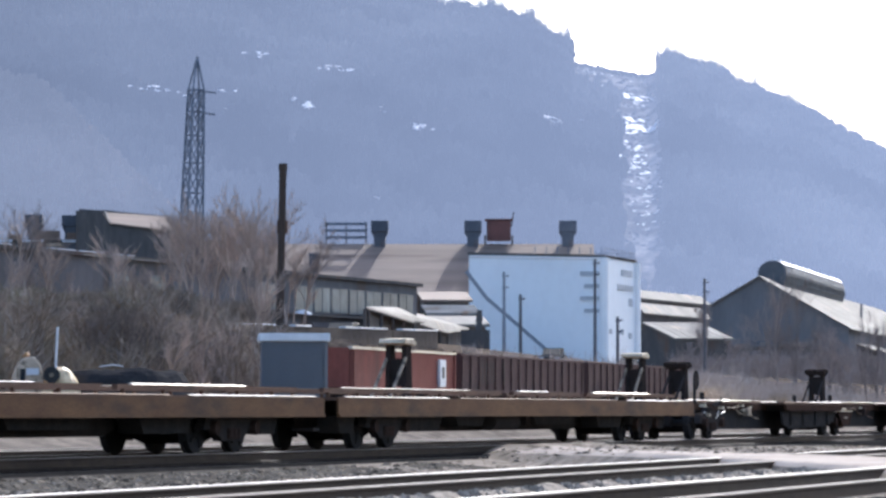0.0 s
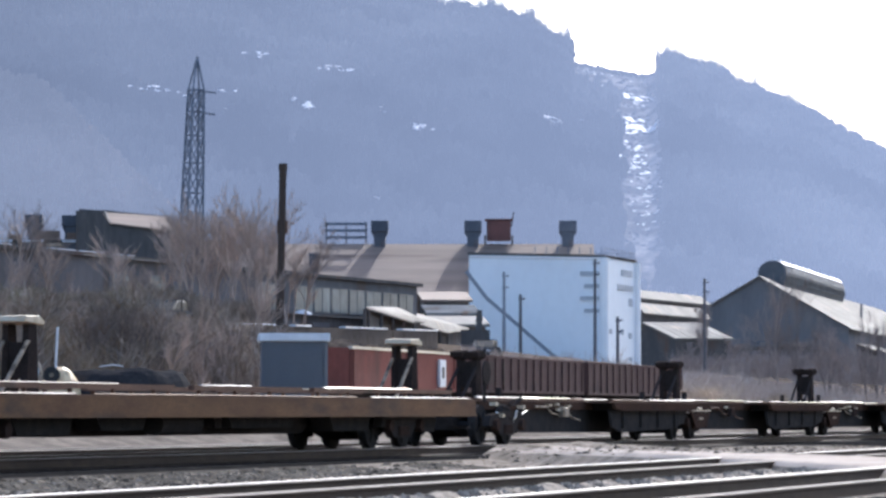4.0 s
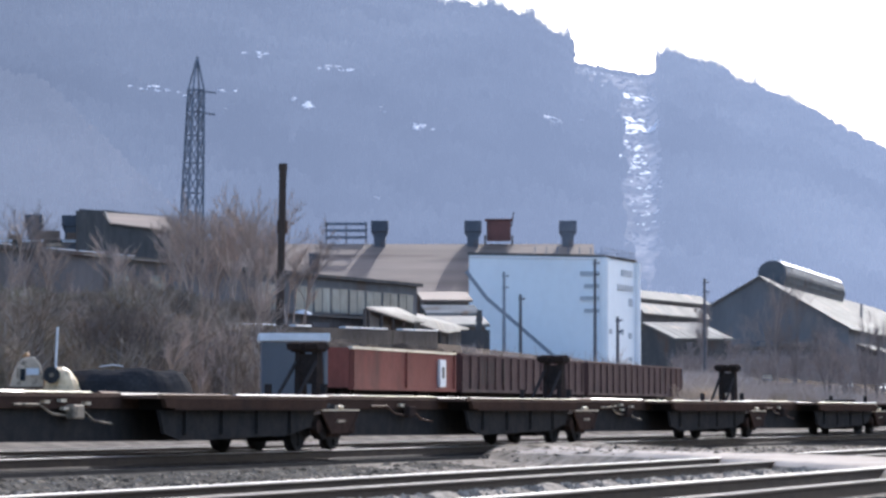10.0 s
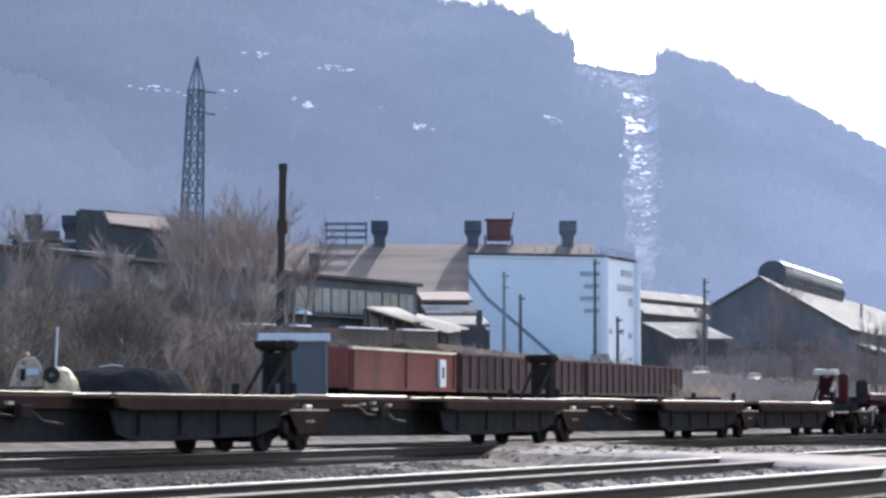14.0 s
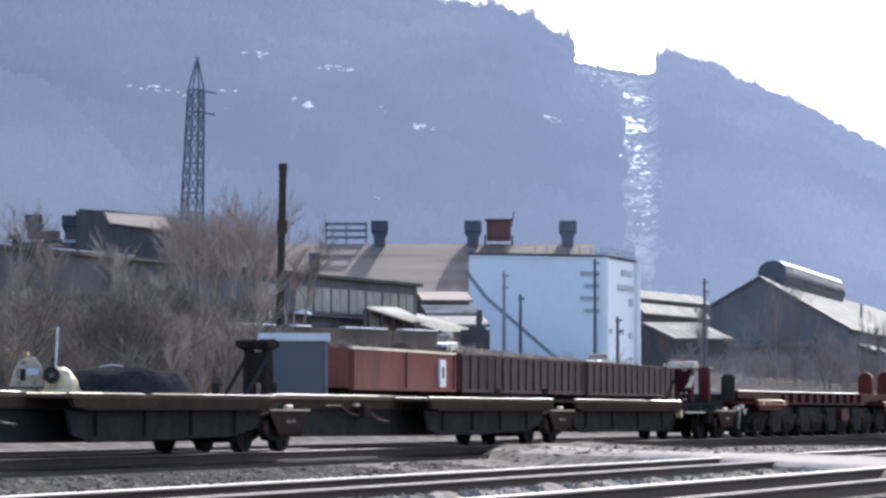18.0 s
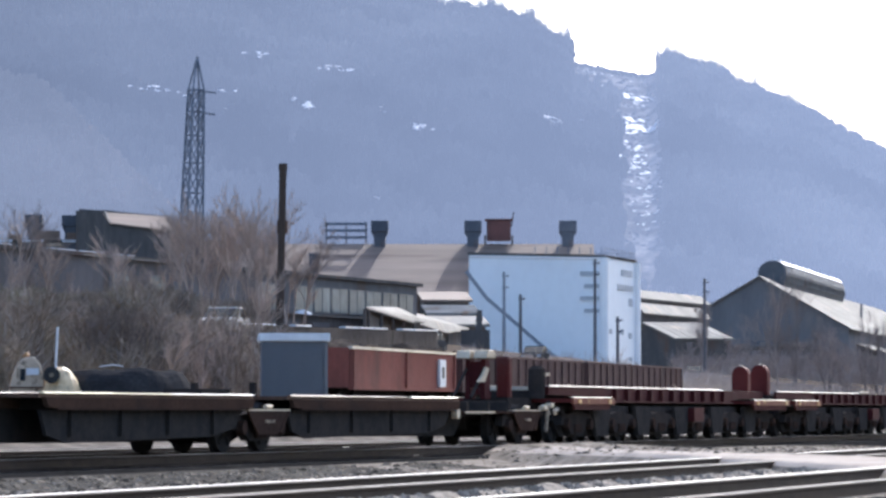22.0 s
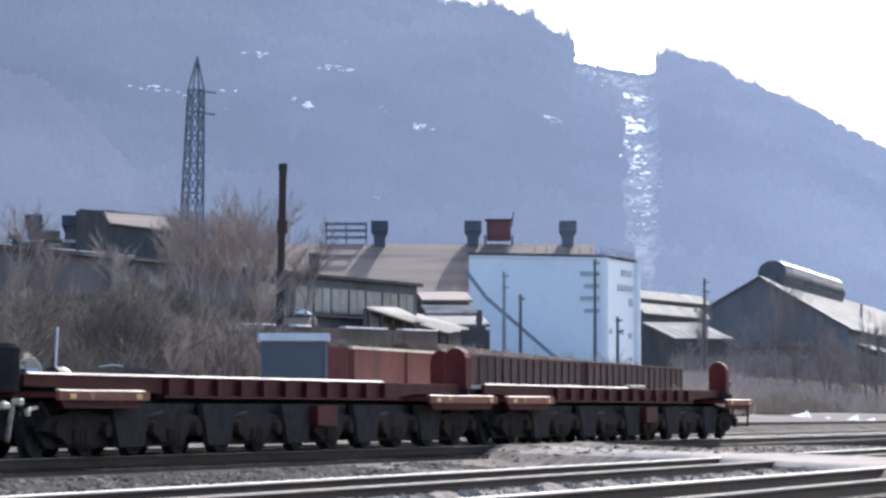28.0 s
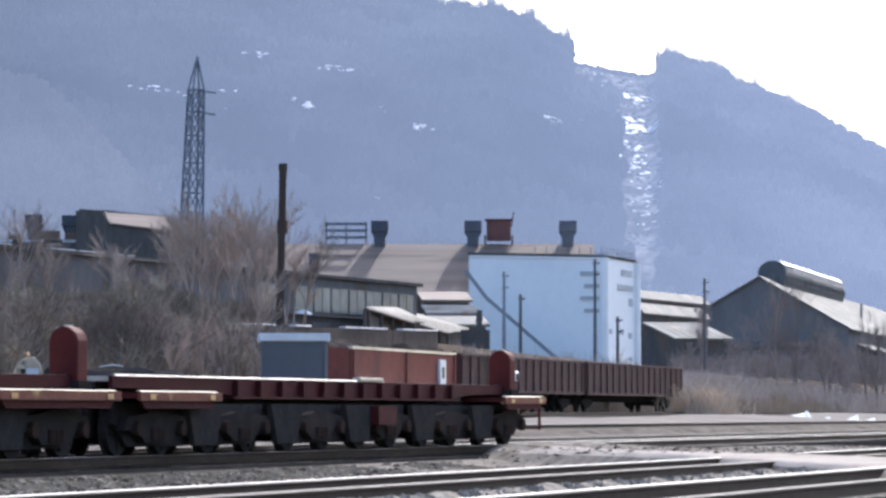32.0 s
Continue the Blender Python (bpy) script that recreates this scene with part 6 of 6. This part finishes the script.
def brush(name, label, material, n, place, hmin, hmax, seed, ceiling=None):
    """Thickets of thin upright stems with side twigs."""
    rnd = random.Random(seed)
    v, f = [], []

    def blade(a, b, w):
        i = len(v)
        v.extend(((a[0] - w, a[1], a[2]), (a[0] + w, a[1], a[2]), (b[0] + w * 0.3, b[1], b[2]), (b[0] - w * 0.3, b[1], b[2])))
        f.append((i, i + 1, i + 2, i + 3))
    for k in range(n):
        spot = place(rnd)
        if spot is None:
            continue
        x, y = spot
        z = ground_z(x, y) - 0.05
        top = 9 if ceiling is None else ceiling(x, y) - z
        clump = 0.85 + 1.1 * noise.noise(Vector((x * 0.35, y * 0.12, 5)))
        if clump < 0.62 and hmax > 1:
            continue
        for q in range(rnd.randint(4, 7)):
            h = clump * min(rnd.uniform(hmin, hmax), max(0.25, top * rnd.uniform(0.7, 1.1)))
            b = (x + rnd.gauss(0, 0.35) * h, y + rnd.gauss(0, 0.3) * h, z + h)
            a = (x + rnd.gauss(0, 0.25), y + rnd.gauss(0, 0.25), z)
            w = rnd.uniform(0.012, 0.03) * (1 + hmax * 0.15)
            blade(a, b, w)
            for e in range(3):
                t = rnd.uniform(0.4, 0.95)
                p = tuple(a[i] + (b[i] - a[i]) * t for i in range(3))
                blade(p, (p[0] + rnd.gauss(0, 0.3) * h, p[1] + rnd.gauss(0, 0.2) * h, p[2] + rnd.uniform(0.1, 0.45) * h), w * 0.7)
    return tagged(raw(name, v, f, material), label, "brush", kind="stuff")


def bank(rnd):
    y = rnd.uniform(112, 240)
    x = rnd.uniform(-0.1297, -0.0506) * y
    return None if abs(road_side(x, y)) < 4.5 or road_side(x, y) > 11.0 else (x, y)


def low_bank(rnd):
    y = rnd.uniform(135, 240)
    x = rnd.uniform(-0.0539, 0.0235) * y
    s = road_side(x, y)
    return None if abs(s) < 5.2 or s > 11 or s < -12 else (x, y)


def far_bank(rnd):
    y = rnd.uniform(225, 600)
    s = rnd.uniform(4.4, 20)
    p = ROAD_P + ROAD_D * (y - 155) + ROAD_R * s
    return p.x, p.y


def far_thicket(rnd):
    y = rnd.uniform(420, 765)
    x = rnd.uniform(0.066, 0.1285) * y
    return None if road_side(x, y) > -6 else (x, y)


def siding_end(rnd):
    return rnd.gauss(14.0, 0.9), rnd.uniform(188, 200)


def siding_side(rnd):
    a = rnd.uniform(40, 150)
    s = rnd.uniform(2.5, 9)
    p = heading(*GON[:2], 0, GON[2]) @ Vector((a, s, 0))
    return p.x, p.y


def bank_top(x, y):
    """How high the brush may grow: below the view of the road, and knee-high behind it."""
    return 1.06 + (0.026 + 0.012 * noise.noise(Vector((x * 0.4, y * 0.1, 2)))) * y if road_side(x, y) > 0 else ground_z(x, y) + 1.1


brush("bank_brush", "tangled bare brown brush on the bank", "brush", 8500, bank, 0.6, 2.3, 1, bank_top)
def verge(rnd):
    return road_point(rnd.uniform(4, 68), rnd.uniform(5.0, 7.2), 0)[:2]


brush("verge_weeds", "dry brown weeds along the foot of the roadside wall", "brush", 1100, verge, 0.12, 0.42, 21)
brush("low_brush", "thin low brush on the road bank", "brush", 1500, low_bank, 0.12, 0.4, 6)
brush("thicket", "thicket before the gabled hall, greyed in place of haze", "far_twig", 2600, far_thicket, 2.0, 7.5, 8, lambda x, y: 1.06 + 0.0155 * y)
brush("roadside_brush", "bare brush along the road embankment", "far_brush", 3200, far_bank, 0.6, 2.4, 2, lambda x, y: ROAD_Z + 0.35)
brush("dry_bushes", "pale tan dry bushes at the end of the siding", "straw", 260, siding_end, 0.5, 1.5, 11)
brush("yard_weeds", "pale dry weeds beside the siding", "dry_grass", 900, siding_side, 0.3, 1.3, 4)


# ---- cars on the road ----
def road_car(colour):
    c = thing("car", "pale car driving along the embankment road", "car", group="cars on the road")
    part("body", prism(B(), [(-2.2, 0.3), (2.2, 0.3), (2.25, 0.72), (1.3, 0.92), (-1.9, 0.95), (-2.25, 0.8)], -0.85, 0.85), colour, c, bevel=0.06)
    part("cabin", prism(B(), [(-1.6, 0.93), (1.3, 0.91), (0.45, 1.4), (-1.1, 1.43)], -0.74, 0.74), "car_glass", c, bevel=0.05)
    part("roof_panel", prism(B(), [(-1.15, 1.432), (0.45, 1.402), (0.35, 1.46), (-1.0, 1.48)], -0.7, 0.7), colour, c, bevel=0.02)
    for s in (-0.745, 0.745):
        part("pillar", prism(B(), [(-0.25, 0.93), (-0.13, 0.93), (-0.15, 1.42), (-0.27, 1.42)], s - 0.02, s + 0.02), colour, c)
    part("bumper", box(B(), 2.18, -0.8, 0.34, 2.32, 0.8, 0.52), "black", c, bevel=0.03)
    for s in (-0.62, 0.62):
        part("headlight", box(B(), 2.2, s - 0.16, 0.58, 2.27, s + 0.16, 0.7), "shed_roof", c, bevel=0.02)
    for x in (-1.35, 1.35):
        for s in (-0.78, 0.78):
            part("wheel", disc(B(), x, s, 0.32, 0.32, 0.2, 14), "black", c)
    return c


CARS = []
for i in range(9):
    CARS.append(road_car("car_silver" if i in (3, 4) else "car_dark"))
    if i not in (3, 4):
        tagged(CARS[-1], "dark glinting car driving along the embankment road")


# white heaps added where two unidentified bright spots lie by the hall
for a, r in ((61.6, 0.6), (79.8, 0.8)):
    p = heading(-40.4, 200, 5.6, 20.9) @ Vector((a, -1.0, 3.12))
    mound("snow_heap", "small white heap on the dock roof, added for an unidentified bright spot", p.x, p.y, p.z, r, 0.5, 0.38, "snow", int(a))


# ---- what moves ----
def motions():
    times = [0.0, 8.0, 16.0, 24.0, 25.5, 27.0, 28.0, 29.0, 30.0, 31.0, 32.0]
    for ob, q in TRAIN:
        rows = []
        for t in times:
            p = TN * 23.0 + TD * (q - run(t) - LEAD)
            rows.append((t, heading(p.x, p.y, RAIL, TDEG)))
        walk(ob, rows)
    n = 268
    for ax, x in AXLES:
        rows = []
        for k in range(n + 1):
            t = 32.0 * k / n
            rows.append((t, pose(x, 0, 0.42, 0, -math.degrees(run(t) / 0.42) + 37 * x, 0)))
        walk(ax, rows)
    for c, rows in zip(CARS, DRIVES):
        keys = []
        for t in range(33):
            k = 0
            while k < len(rows) - 2 and t > rows[k + 1][0]:
                k += 1
            (ta, a), (tb, b) = rows[k], rows[k + 1]
            s = a + (b - a) / (tb - ta) * (t - ta)
            d = ROAD_D if s < BEND else ROAD_D2
            keys.append((float(t), Matrix.Translation(road_point(s, 2.0, ROAD_Z + 0.01)) @ pose(0, 0, 0, 0, 0, 270 - math.degrees(math.atan2(d.x, d.y)))))
        walk(c, keys)


# for each car some times and its metres along the road then
DRIVES = [((1.0, 24.9), (1.5, 13.2), (2.0, 2.6), (2.9, -15.0)), ((8.95, -5.7), (9.95, -26.7)), ((9, 388), (10, 338), (11.6, 256), (13, 196.3), (17, 54), (17.5, 37), (18.5, 14), (20, -16)),
          ((10.5, 418.6), (13.5, 269.7), (18, 80.1), (19, 47.1), (20, 17), (21, -7), (21.6, -21)), ((10.5, 469.5), (14.5, 296.1), (20.5, 61.5), (21, 47), (22, 19.3), (23, -2.3), (23.5, -13.6)),
          ((17, 449.8), (21, 275.3), (28, 36.5), (28.6, 21.8), (29.2, 9.6), (29.8, -1.7), (30.4, -11.6)), ((0, 132), (1, 96), (2, 60), (2.9, 33), (3.4, 21.5)),
          ((19, 180), (21, 105), (23.5, 31.9), (24, 18.6), (24.5, 7.3), (25, -3), (25.5, -11.5)),
          ((19.5, 205), (21.5, 139), (23, 89), (24, 57), (25.5, 17), (26.5, -6), (27.2, -21))]
motions()
